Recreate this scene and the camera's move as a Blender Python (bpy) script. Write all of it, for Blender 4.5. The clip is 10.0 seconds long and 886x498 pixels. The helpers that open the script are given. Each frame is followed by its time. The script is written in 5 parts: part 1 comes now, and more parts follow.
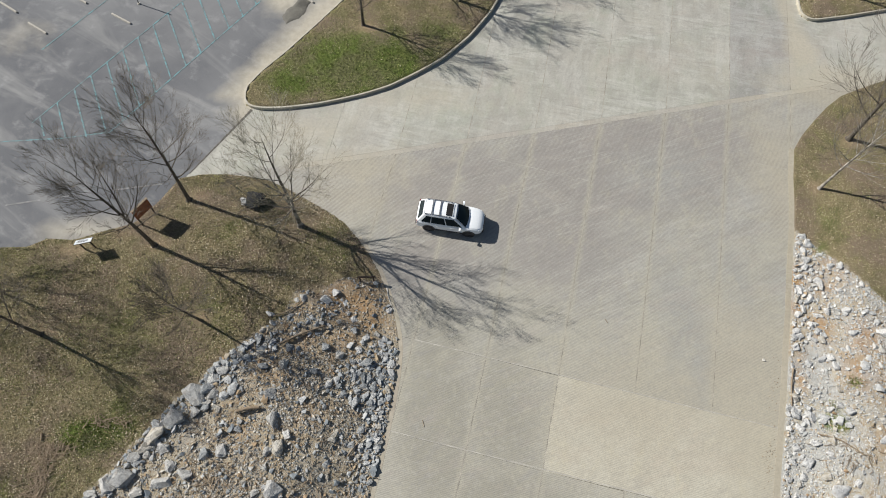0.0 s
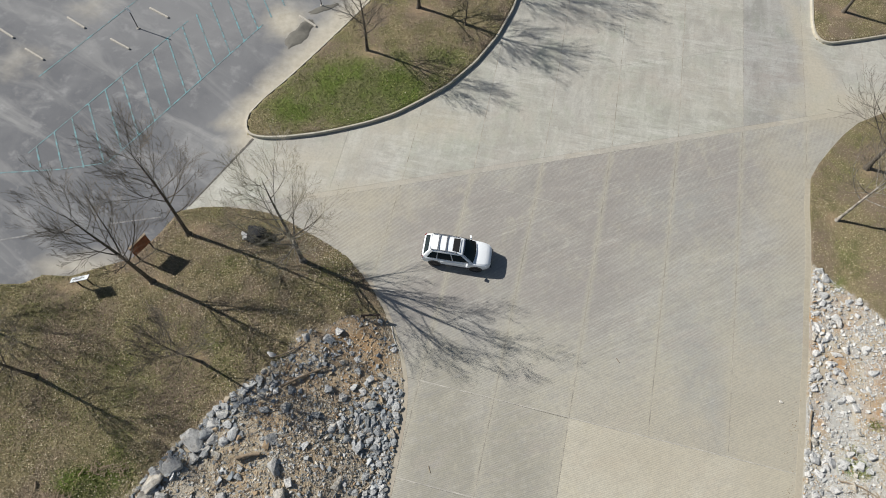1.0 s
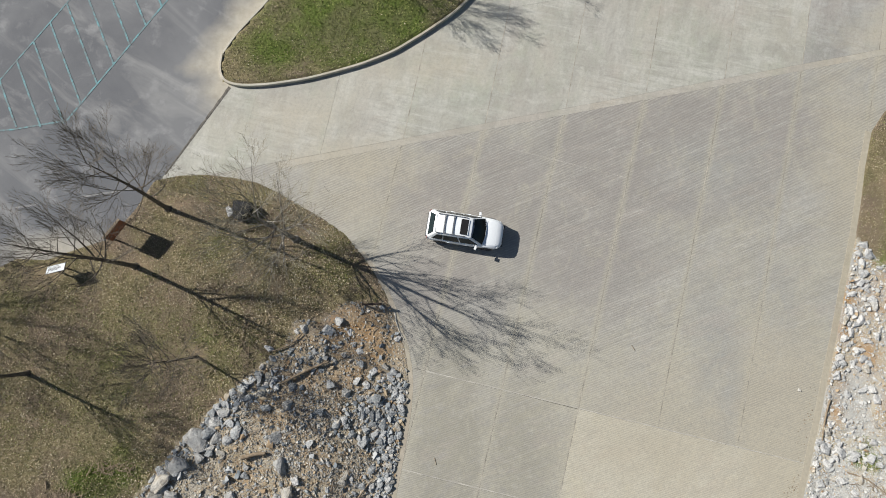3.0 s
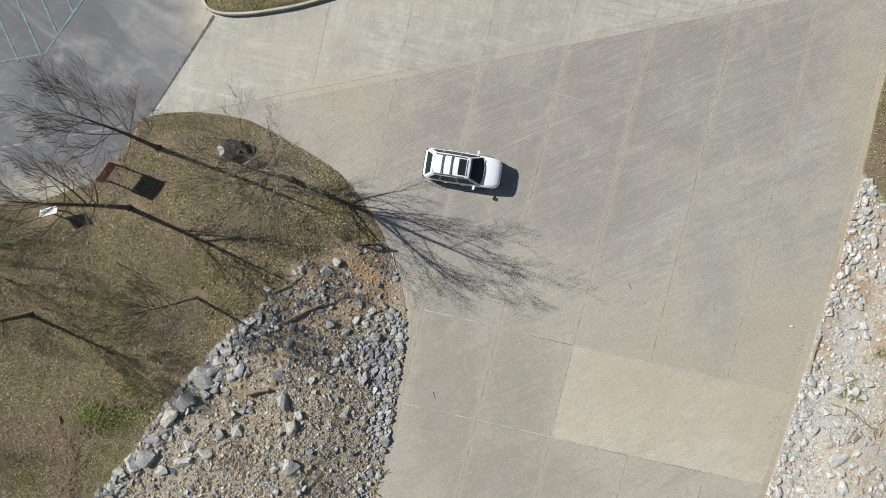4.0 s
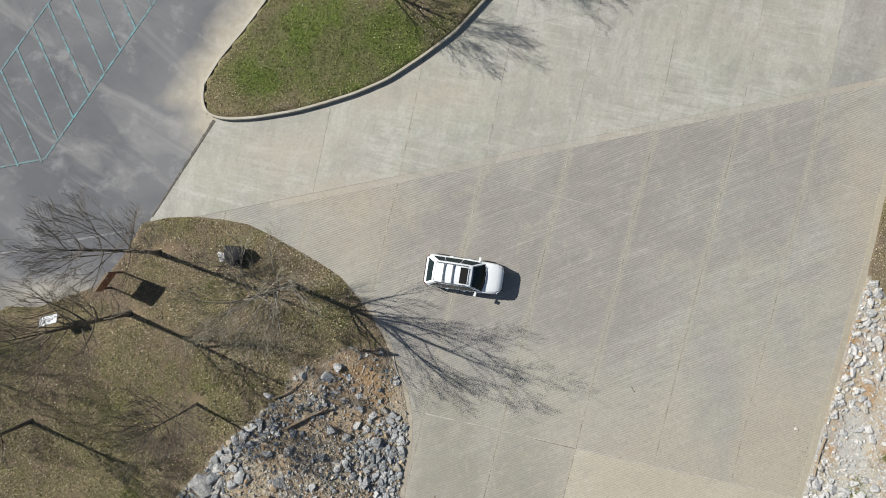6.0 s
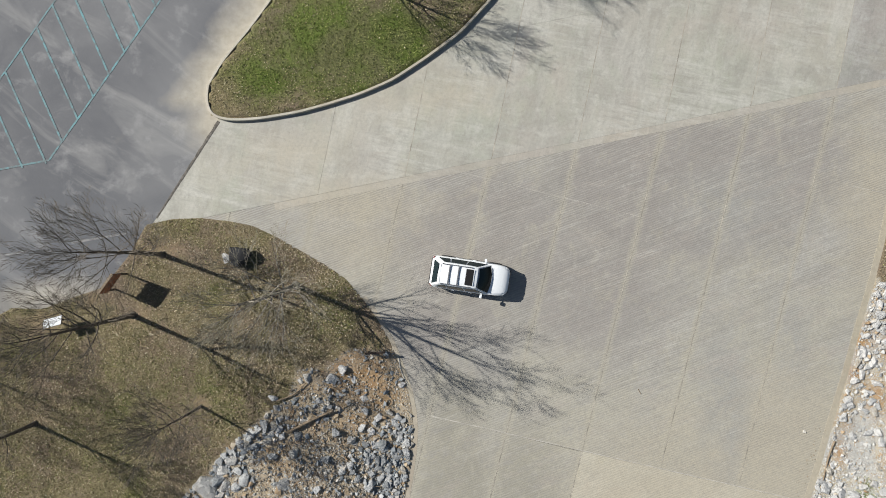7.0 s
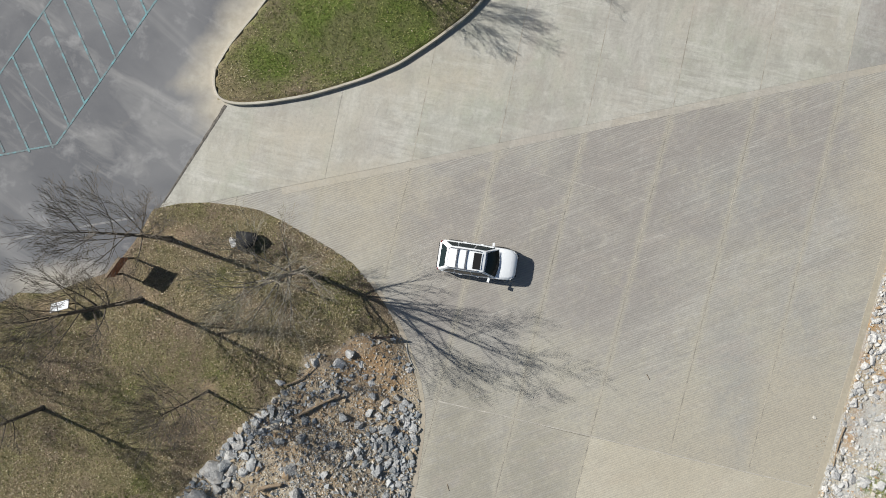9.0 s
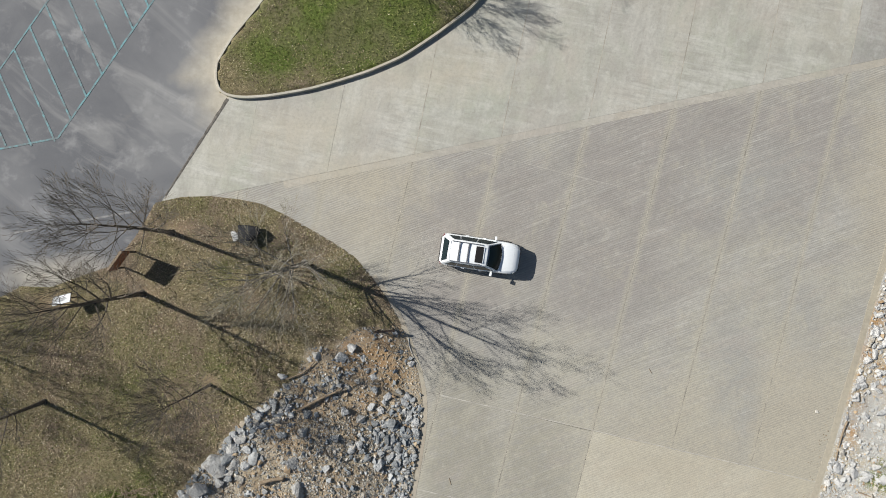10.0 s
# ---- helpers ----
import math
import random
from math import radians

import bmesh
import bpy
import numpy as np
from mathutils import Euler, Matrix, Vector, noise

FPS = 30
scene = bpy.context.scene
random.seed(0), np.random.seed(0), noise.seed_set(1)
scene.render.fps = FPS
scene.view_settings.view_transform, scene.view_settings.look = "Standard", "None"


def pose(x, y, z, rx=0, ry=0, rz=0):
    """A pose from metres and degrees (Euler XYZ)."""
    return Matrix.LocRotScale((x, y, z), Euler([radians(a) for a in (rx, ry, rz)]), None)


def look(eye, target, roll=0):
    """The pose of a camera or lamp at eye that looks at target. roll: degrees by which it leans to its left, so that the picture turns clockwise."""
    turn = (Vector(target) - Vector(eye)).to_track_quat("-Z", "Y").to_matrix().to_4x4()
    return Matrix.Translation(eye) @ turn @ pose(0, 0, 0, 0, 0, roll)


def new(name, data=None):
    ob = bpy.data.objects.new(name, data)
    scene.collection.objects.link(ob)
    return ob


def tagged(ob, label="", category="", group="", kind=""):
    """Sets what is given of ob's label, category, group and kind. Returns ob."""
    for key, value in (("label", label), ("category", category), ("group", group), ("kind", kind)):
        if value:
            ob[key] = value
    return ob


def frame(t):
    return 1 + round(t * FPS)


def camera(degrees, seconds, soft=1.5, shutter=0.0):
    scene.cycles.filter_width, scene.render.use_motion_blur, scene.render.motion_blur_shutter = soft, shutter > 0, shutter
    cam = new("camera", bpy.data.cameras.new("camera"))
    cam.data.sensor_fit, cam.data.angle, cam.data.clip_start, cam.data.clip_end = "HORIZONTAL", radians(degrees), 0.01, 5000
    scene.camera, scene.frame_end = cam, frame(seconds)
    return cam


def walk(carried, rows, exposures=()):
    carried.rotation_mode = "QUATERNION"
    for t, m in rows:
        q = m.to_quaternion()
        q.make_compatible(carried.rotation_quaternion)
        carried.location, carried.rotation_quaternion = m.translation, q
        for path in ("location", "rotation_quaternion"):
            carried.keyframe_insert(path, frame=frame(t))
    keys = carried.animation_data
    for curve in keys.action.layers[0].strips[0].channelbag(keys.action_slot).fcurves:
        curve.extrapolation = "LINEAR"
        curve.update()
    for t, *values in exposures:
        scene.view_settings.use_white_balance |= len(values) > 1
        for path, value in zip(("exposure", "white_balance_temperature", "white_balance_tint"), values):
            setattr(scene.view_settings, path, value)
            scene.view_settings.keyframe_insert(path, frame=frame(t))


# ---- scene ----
# ---------------------------------------------------------------- camera
cam = camera(68.8, 10.0, 1.0)
METRES, EYE, TILT, LEAN, TURN = 23.5, 37.6, -64.0, -2.1, 0.0
ROWS = [
    (0.0, 0.0, 0.0, 0.0, 0.0, 0.0, -0.0),
    (0.5, -0.0027, 0.0174, 0.0327, 0.09, 0.0, -0.04),
    (1.0, -0.0086, 0.051, 0.0956, 0.28, 0.04, -0.02),
    (1.5, -0.0098, 0.0963, 0.1904, 0.49, 0.0, 0.03),
    (2.0, -0.0095, 0.1537, 0.3086, 0.58, 0.06, -0.05),
    (2.5, -0.0062, 0.2153, 0.4033, 0.98, -6.19, -0.03),
    (3.0, -0.005, 0.2701, 0.51, 1.0, -17.02, 0.14),
    (3.2, -0.0055, 0.2819, 0.5414, 0.97, -21.13, 0.2),
    (3.4, -0.0043, 0.2927, 0.5651, 0.9736, -24.5, 0.2345),
    (3.6, -0.0024, 0.3031, 0.5806, 0.9773, -25.85, 0.2691),
    (3.9, 0.001, 0.3178, 0.5954, 0.9827, -26.06, 0.3209),
    (4.3, 0.0041, 0.3355, 0.617, 0.9802, -26.06, 0.3925),
    (4.5, 0.0046, 0.3438, 0.6321, 0.99, -26.06, 0.39),
    (5.0, 0.0068, 0.3777, 0.6939, 1.03, -26.06, 0.38),
    (5.5, 0.006, 0.4186, 0.7779, 1.1, -25.97, 0.38),
    (5.7, 0.0058, 0.4296, 0.8006, 1.13, -25.97, 0.4),
    (6.0, 0.0046, 0.4417, 0.8212, 1.1982, -25.9618, 0.4436),
    (6.3, 0.0025, 0.4487, 0.8265, 1.2664, -25.9536, 0.4873),
    (6.55, 0.0006, 0.4513, 0.8247, 1.3232, -25.9468, 0.5236),
    (6.8, -0.0007, 0.4516, 0.8217, 1.38, -25.94, 0.56),
    (7.0, -0.0014, 0.451, 0.82, 1.43, -25.94, 0.58),
    (7.5, -0.0045, 0.4484, 0.8121, 1.52, -25.92, 0.66),
    (8.0, -0.0076, 0.4454, 0.8025, 1.6, -25.95, 0.71),
    (8.5, -0.0105, 0.4422, 0.7926, 1.67, -25.94, 0.74),
    (9.0, -0.0115, 0.4399, 0.7837, 1.68, -25.94, 0.73),
    (9.5, -0.0134, 0.4377, 0.7766, 1.66, -25.97, 0.71),
    (10.0, -0.0162, 0.4357, 0.7713, 1.71, -26.01, 0.72),
]
walk(cam, [(t, pose(0, 0, EYE, TILT, LEAN, TURN) @ pose(METRES * x, METRES * y, METRES * z, 90 + pitch, roll, yaw)) for t, x, y, z, yaw, pitch, roll in ROWS])

# ---------------------------------------------------------------- light
SUN_EL = 36.7
SHADE = Vector((0.931, -0.366))          # the way that shadows fall
world = bpy.data.worlds.new("world")
scene.world = world
world.use_nodes = True
sky = world.node_tree.nodes.new("ShaderNodeTexSky")
sky.sky_type, sky.sun_disc = "NISHITA", False
sky.sun_elevation = radians(SUN_EL)
sky.sun_rotation = math.atan2(-SHADE.x, -SHADE.y)
background = world.node_tree.nodes["Background"]
background.inputs[1].default_value = 0.05
world.node_tree.links.new(sky.outputs[0], background.inputs[0])
lamp = bpy.data.lights.new("sun", "SUN")
lamp.energy, lamp.angle, lamp.color = 5.0, radians(0.53), (1.0, 0.96, 0.895)
sun = new("sun", lamp)
sun.matrix_world = look((-40 * SHADE.x, 20 - 40 * SHADE.y, 40 * math.tan(radians(SUN_EL))), (0, 20, 0))
scene.view_settings.exposure = 0.17


# ---------------------------------------------------------------- materials
class Nodes:
    """Short hand for one node material."""

    def __init__(self, name, rough=0.8, metal=0.0, spec=0.5):
        self.m = bpy.data.materials.new(name)
        self.m.use_nodes = True
        self.t = self.m.node_tree
        self.b = self.t.nodes["Principled BSDF"]
        self.b.inputs["Roughness"].default_value = rough
        self.b.inputs["Metallic"].default_value = metal
        self.b.inputs["Specular IOR Level"].default_value = spec
        self.normal = None

    def node(self, kind, **sockets):
        n = self.t.nodes.new("ShaderNode" + kind)
        for k, v in sockets.items():
            self.put(n.inputs[k.replace("_", " ")], v)
        return n

    def put(self, socket, v):
        if isinstance(v, bpy.types.NodeSocket):
            self.t.links.new(v, socket)
        elif isinstance(v, tuple) and len(v) == 3 and socket.type == "RGBA":
            socket.default_value = (*v, 1)
        else:
            socket.default_value = v

    def place(self):
        return self.node("NewGeometry").outputs["Position"]

    def own(self):
        return self.node("TexCoord").outputs["Object"]

    def random(self):
        return self.node("ObjectInfo").outputs["Random"]

    def island(self):
        return self.node("NewGeometry").outputs["Random Per Island"]

    def attribute(self, name, channel):
        a = self.node("Attribute")
        a.attribute_name = name
        return self.node("SeparateColor", Color=a.outputs["Color"]).outputs[channel]

    def noise(self, scale, detail=4.0, vector=None, rough=0.55, warp=0.0):
        n = self.node("TexNoise", Scale=scale, Detail=detail, Roughness=rough, Distortion=warp)
        self.put(n.inputs["Vector"], vector or self.place())
        return n.outputs["Fac"]

    def squash(self, vector, turn, scale):
        m = self.node("Mapping", Vector=vector, Rotation=(0, 0, radians(turn)))
        return self.node("Mapping", Vector=m.outputs[0], Scale=scale).outputs[0]

    def spot(self, vector, cx, cy, rx, ry):
        """One inside a round stain, falling off to nothing at its rim."""
        m = self.node("VectorMath", Vector=vector)
        m.operation = "SUBTRACT"
        m.inputs[1].default_value = (cx, cy, 0)
        d = self.node("VectorMath", Vector=m.outputs[0])
        d.operation = "MULTIPLY"
        d.inputs[1].default_value = (1 / rx, 1 / ry, 0)
        r = self.node("VectorMath", Vector=d.outputs[0])
        r.operation = "LENGTH"
        return self.sums("SUBTRACT", 1.0, r.outputs["Value"], True)

    def steps(self, fac, *stops):
        r = self.node("ValToRGB", Fac=fac)
        e = r.color_ramp.elements
        while len(e) < len(stops):
            e.new(0.5)
        for el, (at, c) in zip(e, stops):
            el.position = at
            el.color = (*c, 1) if isinstance(c, tuple) else (c, c, c, 1)
        return r.outputs[0]

    def mix(self, fac, a, b, how="MIX"):
        n = self.t.nodes.new("ShaderNodeMix")
        n.data_type, n.blend_type = "RGBA", how
        self.put(n.inputs[0], fac)
        self.put(n.inputs[6], a)
        self.put(n.inputs[7], b)
        return n.outputs[2]

    def sums(self, op, a, b=0.0, clamp=False):
        n = self.t.nodes.new("ShaderNodeMath")
        n.operation, n.use_clamp = op, clamp
        self.put(n.inputs[0], a)
        self.put(n.inputs[1], b)
        return n.outputs[0]

    def bump(self, height, strength, distance):
        n = self.node("Bump", Strength=strength, Distance=distance, Height=height)
        if self.normal:
            self.put(n.inputs["Normal"], self.normal)
        self.normal = n.outputs[0]

    def done(self, colour, rough=None):
        self.put(self.b.inputs["Base Color"], colour)
        if rough is not None:
            self.put(self.b.inputs["Roughness"], rough)
        if self.normal:
            self.put(self.b.inputs["Normal"], self.normal)
        return self.m


def plain(name, colour, rough=0.6, metal=0.0, grain=0.12, scale=9.0):
    n = Nodes(name, rough, metal)
    v = n.noise(scale, 5, n.own())
    dark = tuple(c * (1 - grain) for c in colour)
    light = tuple(min(1, c * (1 + grain)) for c in colour)
    n.bump(n.noise(scale * 6, 3, n.own()), 0.15, 0.01)
    return n.done(n.steps(v, (0.3, dark), (0.7, light)))


# washed-in silt on the concrete: centre, radii, strength
SILT = ((31.0, 32.8, 7.0, 3.0, 1.0), (29.4, 36.0, 1.8, 4.5, 0.9), (-4.5, 24.4, 6.5, 2.8, 0.7), (-8.5, 27.2, 5.0, 2.6, 0.5), (0.0, 30.6, 7.0, 2.4, 0.45),
        (29.2, 41.0, 1.2, 8.0, 0.7), (25.0, 24.0, 3.2, 9.0, 0.7), (20.5, 9.0, 5.0, 9.0, 1.05), (14.0, 8.5, 10.0, 6.5, 0.6), (-4.5, 22.4, 4.5, 3.0, 0.6))


def dusted(n, c, where):
    """Lays the washed-in silt over a colour."""
    dust = None
    for cx, cy, rx, ry, f in SILT:
        one = n.sums("MULTIPLY", n.spot(where, cx, cy, rx, ry), f * 1.6)
        dust = one if dust is None else n.sums("MAXIMUM", dust, one)
    dust = n.sums("ADD", dust, n.sums("MULTIPLY", n.sums("SUBTRACT", n.noise(0.7, 7, where, 0.68, 0.3), 0.55), 1.3), True)
    return n.mix(n.steps(dust, (0.05, 0.0), (0.9, 0.7)), c, (0.472, 0.43, 0.335))


def tinted(base, *hue):
    return tuple(v * w for v, w in zip(base, hue))


def concrete(name, base, tan, streak=0.5):
    """Broomed concrete: cloudy stains, panel by panel."""
    n = Nodes(name, 0.66, spec=0.42)
    where = n.place()
    c = n.steps(n.random(), (0.0, tinted(base, 0.86, 0.84, 0.83)), (0.35, tinted(base, 0.95, 0.97, 0.94)), (0.65, tinted(base, 0.97, 0.94, 0.93)), (1.0, tinted(base, 1.1, 1.1, 1.1)))
    c = n.mix(n.steps(n.noise(0.14, 6, where, 0.62, 0.7), (0.42, 0.0), (0.62, 0.6)), c, tan)
    pale, dim = tinted(base, 1.26, 1.26, 1.26), tinted(base, 0.66, 0.65, 0.64)
    # greenish and rosy clouds
    c = n.mix(n.steps(n.noise(0.3, 6, n.squash(where, 12, (1.3, 0.7, 1)), 0.66, 0.6), (0.48, 0.0), (0.64, streak)), c, tinted(base, 0.90, 0.95, 0.86))
    c = n.mix(n.steps(n.noise(0.23, 6, n.squash(where, 80, (1.2, 0.8, 1)), 0.66, 0.4), (0.49, 0.0), (0.64, streak)), c, tinted(base, 1.0, 0.93, 0.90))
    # sweeps along and across the panels
    wipe = n.noise(1.0, 7, n.squash(where, 12, (1.1, 0.16, 1)), 0.68, 0.3)
    c = n.mix(n.steps(wipe, (0.49, 0.0), (0.64, streak * 0.7)), c, pale)
    sweep = n.noise(1.0, 7, n.squash(where, 12, (0.7, 0.13, 1)), 0.68, 0.4)
    c = n.mix(n.steps(sweep, (0.50, 0.0), (0.66, streak * 0.6)), c, dim)
    mask = n.steps(n.noise(0.25, 4, where), (0.44, 0.0), (0.58, 1.0))
    brush = n.noise(1.0, 7, n.squash(where, -79, (2.2, 0.22, 1)), 0.74, 0.3)
    c = n.mix(n.sums("MULTIPLY", mask, n.steps(brush, (0.47, 0.0), (0.60, streak))), c, pale)
    rub = n.noise(1.0, 7, n.squash(where, -77, (5.0, 0.4, 1)), 0.74, 0.2)
    c = n.mix(n.sums("MULTIPLY", mask, n.steps(rub, (0.50, 0.0), (0.62, streak * 0.6))), c, dim)
    c = n.mix(n.steps(n.noise(0.3, 7, where, 0.66, 0.2), (0.50, 0.0), (0.66, streak * 0.6)), c, dim)
    scuff = n.noise(1.0, 8, n.squash(where, 20, (3.0, 0.9, 1)), 0.8)
    c = n.mix(n.steps(scuff, (0.53, 0.0), (0.63, streak * 0.6)), c, dim)
    c = n.mix(n.steps(n.noise(1.1, 9, where, 0.76), (0.52, 0.0), (0.65, streak * 0.8)), c, pale)
    c = dusted(n, c, where)
    c = n.mix(n.steps(n.noise(6, 8, where, 0.8), (0.36, 0.4), (0.56, 0.0)), c, tinted(base, 0.6, 0.6, 0.6))
    n.bump(n.noise(30, 4, where), 0.2, 0.01)
    return n.done(c)


# where trailers have worn the ramp dark, and rosy, and left it blue-grey: centre, radii, strength
WORN = ((14.0, 25.5, 10.5, 5.6, 1.3), (20.5, 27.0, 4.5, 5.0, 0.95), (3.0, 22.5, 8.0, 5.5, 1.0), (1.0, 17.5, 6.0, 5.0, 0.8), (9.0, 19.5, 7.0, 6.5, 0.8))
# darker tan tone low on the left: centre, radii, strength
DARK_TAN = ((1.0, 8.5, 3.0, 9.0, 1.1), (5.0, 8.0, 3.6, 6.0, 0.8), (4.5, 2.5, 7.0, 4.0, 0.9))
BLUE = ((16.8, 12.5, 2.3, 6.5, 0.9), (20.6, 15.5, 2.0, 5.0, 0.55), (17.0, 24.5, 5.5, 4.0, 0.6), (2.0, 15.5, 3.0, 3.0, 0.5))


def grooved_concrete(name, base, tan, wear=1.0):
    """Concrete raked across the slope, scraped slantwise by boats and trailers, silted lower down."""
    n = Nodes(name, 0.66, spec=0.42)
    where = n.place()
    xyz = n.node("SeparateXYZ", Vector=where)
    c = n.steps(n.random(), (0.0, tinted(base, 0.90, 0.88, 0.87)), (0.5, tinted(base, 0.95, 0.96, 0.97)), (1.0, tinted(base, 1.05, 1.04, 1.02)))
    c = n.mix(n.steps(n.noise(0.2, 7, where, 0.66, 0.6), (0.42, 0.0), (0.60, 0.65)), c, tan)
    low = n.node("MapRange", Value=xyz.outputs[1])
    for key, v in (("From Min", 22.0), ("From Max", 7.0), ("To Min", 0.0), ("To Max", 1.0)):
        low.inputs[key].default_value = v
    wet = n.sums("ADD", low.outputs[0], n.sums("MULTIPLY", n.sums("SUBTRACT", n.noise(0.22, 6, where, 0.66, 0.5), 0.5), 1.5), True)
    dry = n.sums("SUBTRACT", 1.0, n.sums("MULTIPLY", wet, 0.62))
    pale, dim = tinted(base, 1.30, 1.31, 1.30), tinted(base, 0.62, 0.61, 0.61)
    c = n.mix(n.sums("MULTIPLY", wet, 0.7), c, tinted(tan, 1.10, 1.10, 1.10))
    for spots, hue, most in ((WORN, (0.765, 0.735, 0.745), 0.95), (BLUE, (0.84, 0.865, 0.885), 0.85), (DARK_TAN, (0.80, 0.785, 0.70), 0.9)):
        worn = None
        for cx, cy, rx, ry, f in spots:
            one = n.sums("MULTIPLY", n.spot(where, cx, cy, rx, ry), f * 1.5 * wear)
            worn = one if worn is None else n.sums("MAXIMUM", worn, one)
        worn = n.sums("ADD", worn, n.sums("MULTIPLY", n.sums("SUBTRACT", n.noise(0.45, 7, n.squash(where, -24, (0.6, 1.3, 1)), 0.7, 0.4), 0.5), 1.2), True)
        c = n.mix(n.steps(worn, (0.15, 0.0), (0.8, most)), c, tinted(base, *hue))
    for size, turn, stretch, hue in ((0.5, -20, (0.7, 1.5, 1), (1.0, 0.93, 0.89)), (0.7, 12, (1.0, 0.5, 1), (1.12, 1.09, 0.95)), (1.2, -24, (0.6, 1.4, 1), (0.80, 0.795, 0.80))):
        c = n.mix(n.steps(n.noise(size, 7, n.squash(where, turn, stretch), 0.7, 0.4), (0.52, 0.0), (0.64, 0.5)), c, tinted(base, *hue))
    # scrapes, thick in some places and worn away in others
    scraped = n.sums("MULTIPLY", dry, n.steps(n.noise(0.33, 6, n.squash(where, -24, (0.6, 1.5, 1)), 0.7, 0.5), (0.40, 0.1), (0.60, 1.0)))
    dark = n.noise(1.0, 7, n.squash(where, -25, (0.13, 1.3, 1)), 0.72)
    c = n.mix(n.sums("MULTIPLY", dry, n.steps(dark, (0.50, 0.0), (0.62, 0.34 * wear))), c, dim)
    for turn, stretch, lo, hi, much, tone in ((-24, (0.16, 4.5, 1), 0.51, 0.61, 0.38, pale), (-21, (0.22, 9.0, 1), 0.52, 0.61, 0.42, pale), (-26, (0.2, 9.0, 1), 0.51, 0.61, 0.34, dim), (-17, (0.1, 12.0, 1), 0.57, 0.61, 0.7, pale)):
        line = n.noise(1.0, 7, n.squash(where, turn, stretch), 0.76)
        c = n.mix(n.sums("MULTIPLY", scraped, n.steps(line, (lo, 0.0), (hi, much * wear))), c, tone)
    # blotches a hand wide, pale and dark
    c = n.mix(n.steps(n.noise(2.2, 9, where, 0.8), (0.52, 0.0), (0.66, 0.30)), c, pale)
    c = n.mix(n.steps(n.noise(3.1, 9, where, 0.8), (0.52, 0.0), (0.66, 0.28)), c, dim)
    # silt settled along the joints between the lanes
    lane = n.sums("ADD", n.sums("ADD", n.sums("MULTIPLY", xyz.outputs[0], 0.21465), n.sums("MULTIPLY", xyz.outputs[1], -0.05101)), -1.2836)
    down = n.sums("MULTIPLY", n.sums("MAXIMUM", n.sums("SUBTRACT", 30.5, xyz.outputs[1]), 0.0), 0.00159)
    lane = n.sums("DIVIDE", lane, n.sums("ADD", 1.0, n.sums("MULTIPLY", n.sums("GREATER_THAN", lane, 0.0), down)))
    off = n.sums("ABSOLUTE", n.sums("SUBTRACT", n.sums("FRACT", n.sums("ADD", lane, 50.0)), 0.5))
    off = n.sums("ADD", off, n.sums("MULTIPLY", n.sums("SUBTRACT", n.noise(1.3, 8, where, 0.78), 0.52), 0.12))
    c = n.mix(n.steps(off, (0.43, 0.0), (0.485, 0.55 * wear ** 3)), c, tinted(tan, 1.10, 1.09, 1.08))
    c = n.mix(n.steps(off, (0.482, 0.0), (0.496, 0.3 * wear ** 3)), c, tinted(base, 0.62, 0.6, 0.58))
    c = dusted(n, c, where)
    c = n.mix(n.steps(n.noise(6, 8, where, 0.8), (0.36, 0.4), (0.56, 0.0)), c, tinted(base, 0.6, 0.6, 0.6))
    n.bump(n.noise(30, 4, where), 0.2, 0.01)
    w = n.node("TexWave", Scale=1.0, Distortion=0.25, Detail=2.0)
    w.wave_type, w.bands_direction = "BANDS", "Y"
    w.inputs["Detail Scale"].default_value = 3.0
    n.put(w.inputs["Vector"], n.squash(where, 14.5, (3.3, 3.3, 3.3)))
    n.bump(w.outputs["Fac"], 0.35, 0.03)
    # darkens the groove bands, less where silt or wear has levelled them
    band_depth = n.sums("MULTIPLY", n.sums("ADD", dry, 0.1), n.steps(n.noise(0.6, 6, where, 0.7), (0.35, 0.13), (0.62, 0.55)))
    c = n.mix(n.sums("MULTIPLY", n.steps(w.outputs["Fac"], (0.45, 0.0), (0.85, 1.0)), band_depth), c, tinted(base, 0.5, 0.48, 0.47))
    return n.done(c)


M_APRON = concrete("apron_concrete", (0.425, 0.422, 0.382), (0.455, 0.432, 0.358), 0.75)
M_APRON_GREY = concrete("older_apron_concrete", (0.355, 0.352, 0.332), (0.385, 0.37, 0.325), 0.8)
M_RAMP = grooved_concrete("grooved_concrete", (0.43, 0.418, 0.382), (0.44, 0.42, 0.338))
M_PATCH = grooved_concrete("newer_grooved_concrete", (0.53, 0.505, 0.428), (0.525, 0.497, 0.405), 0.45)
M_EDGE = concrete("edge_concrete", (0.43, 0.395, 0.325), (0.47, 0.41, 0.295))
M_CREST = concrete("crest_concrete", (0.44, 0.425, 0.38), (0.47, 0.42, 0.33))
M_CURB = concrete("curb_concrete", (0.50, 0.475, 0.41), (0.44, 0.385, 0.28))


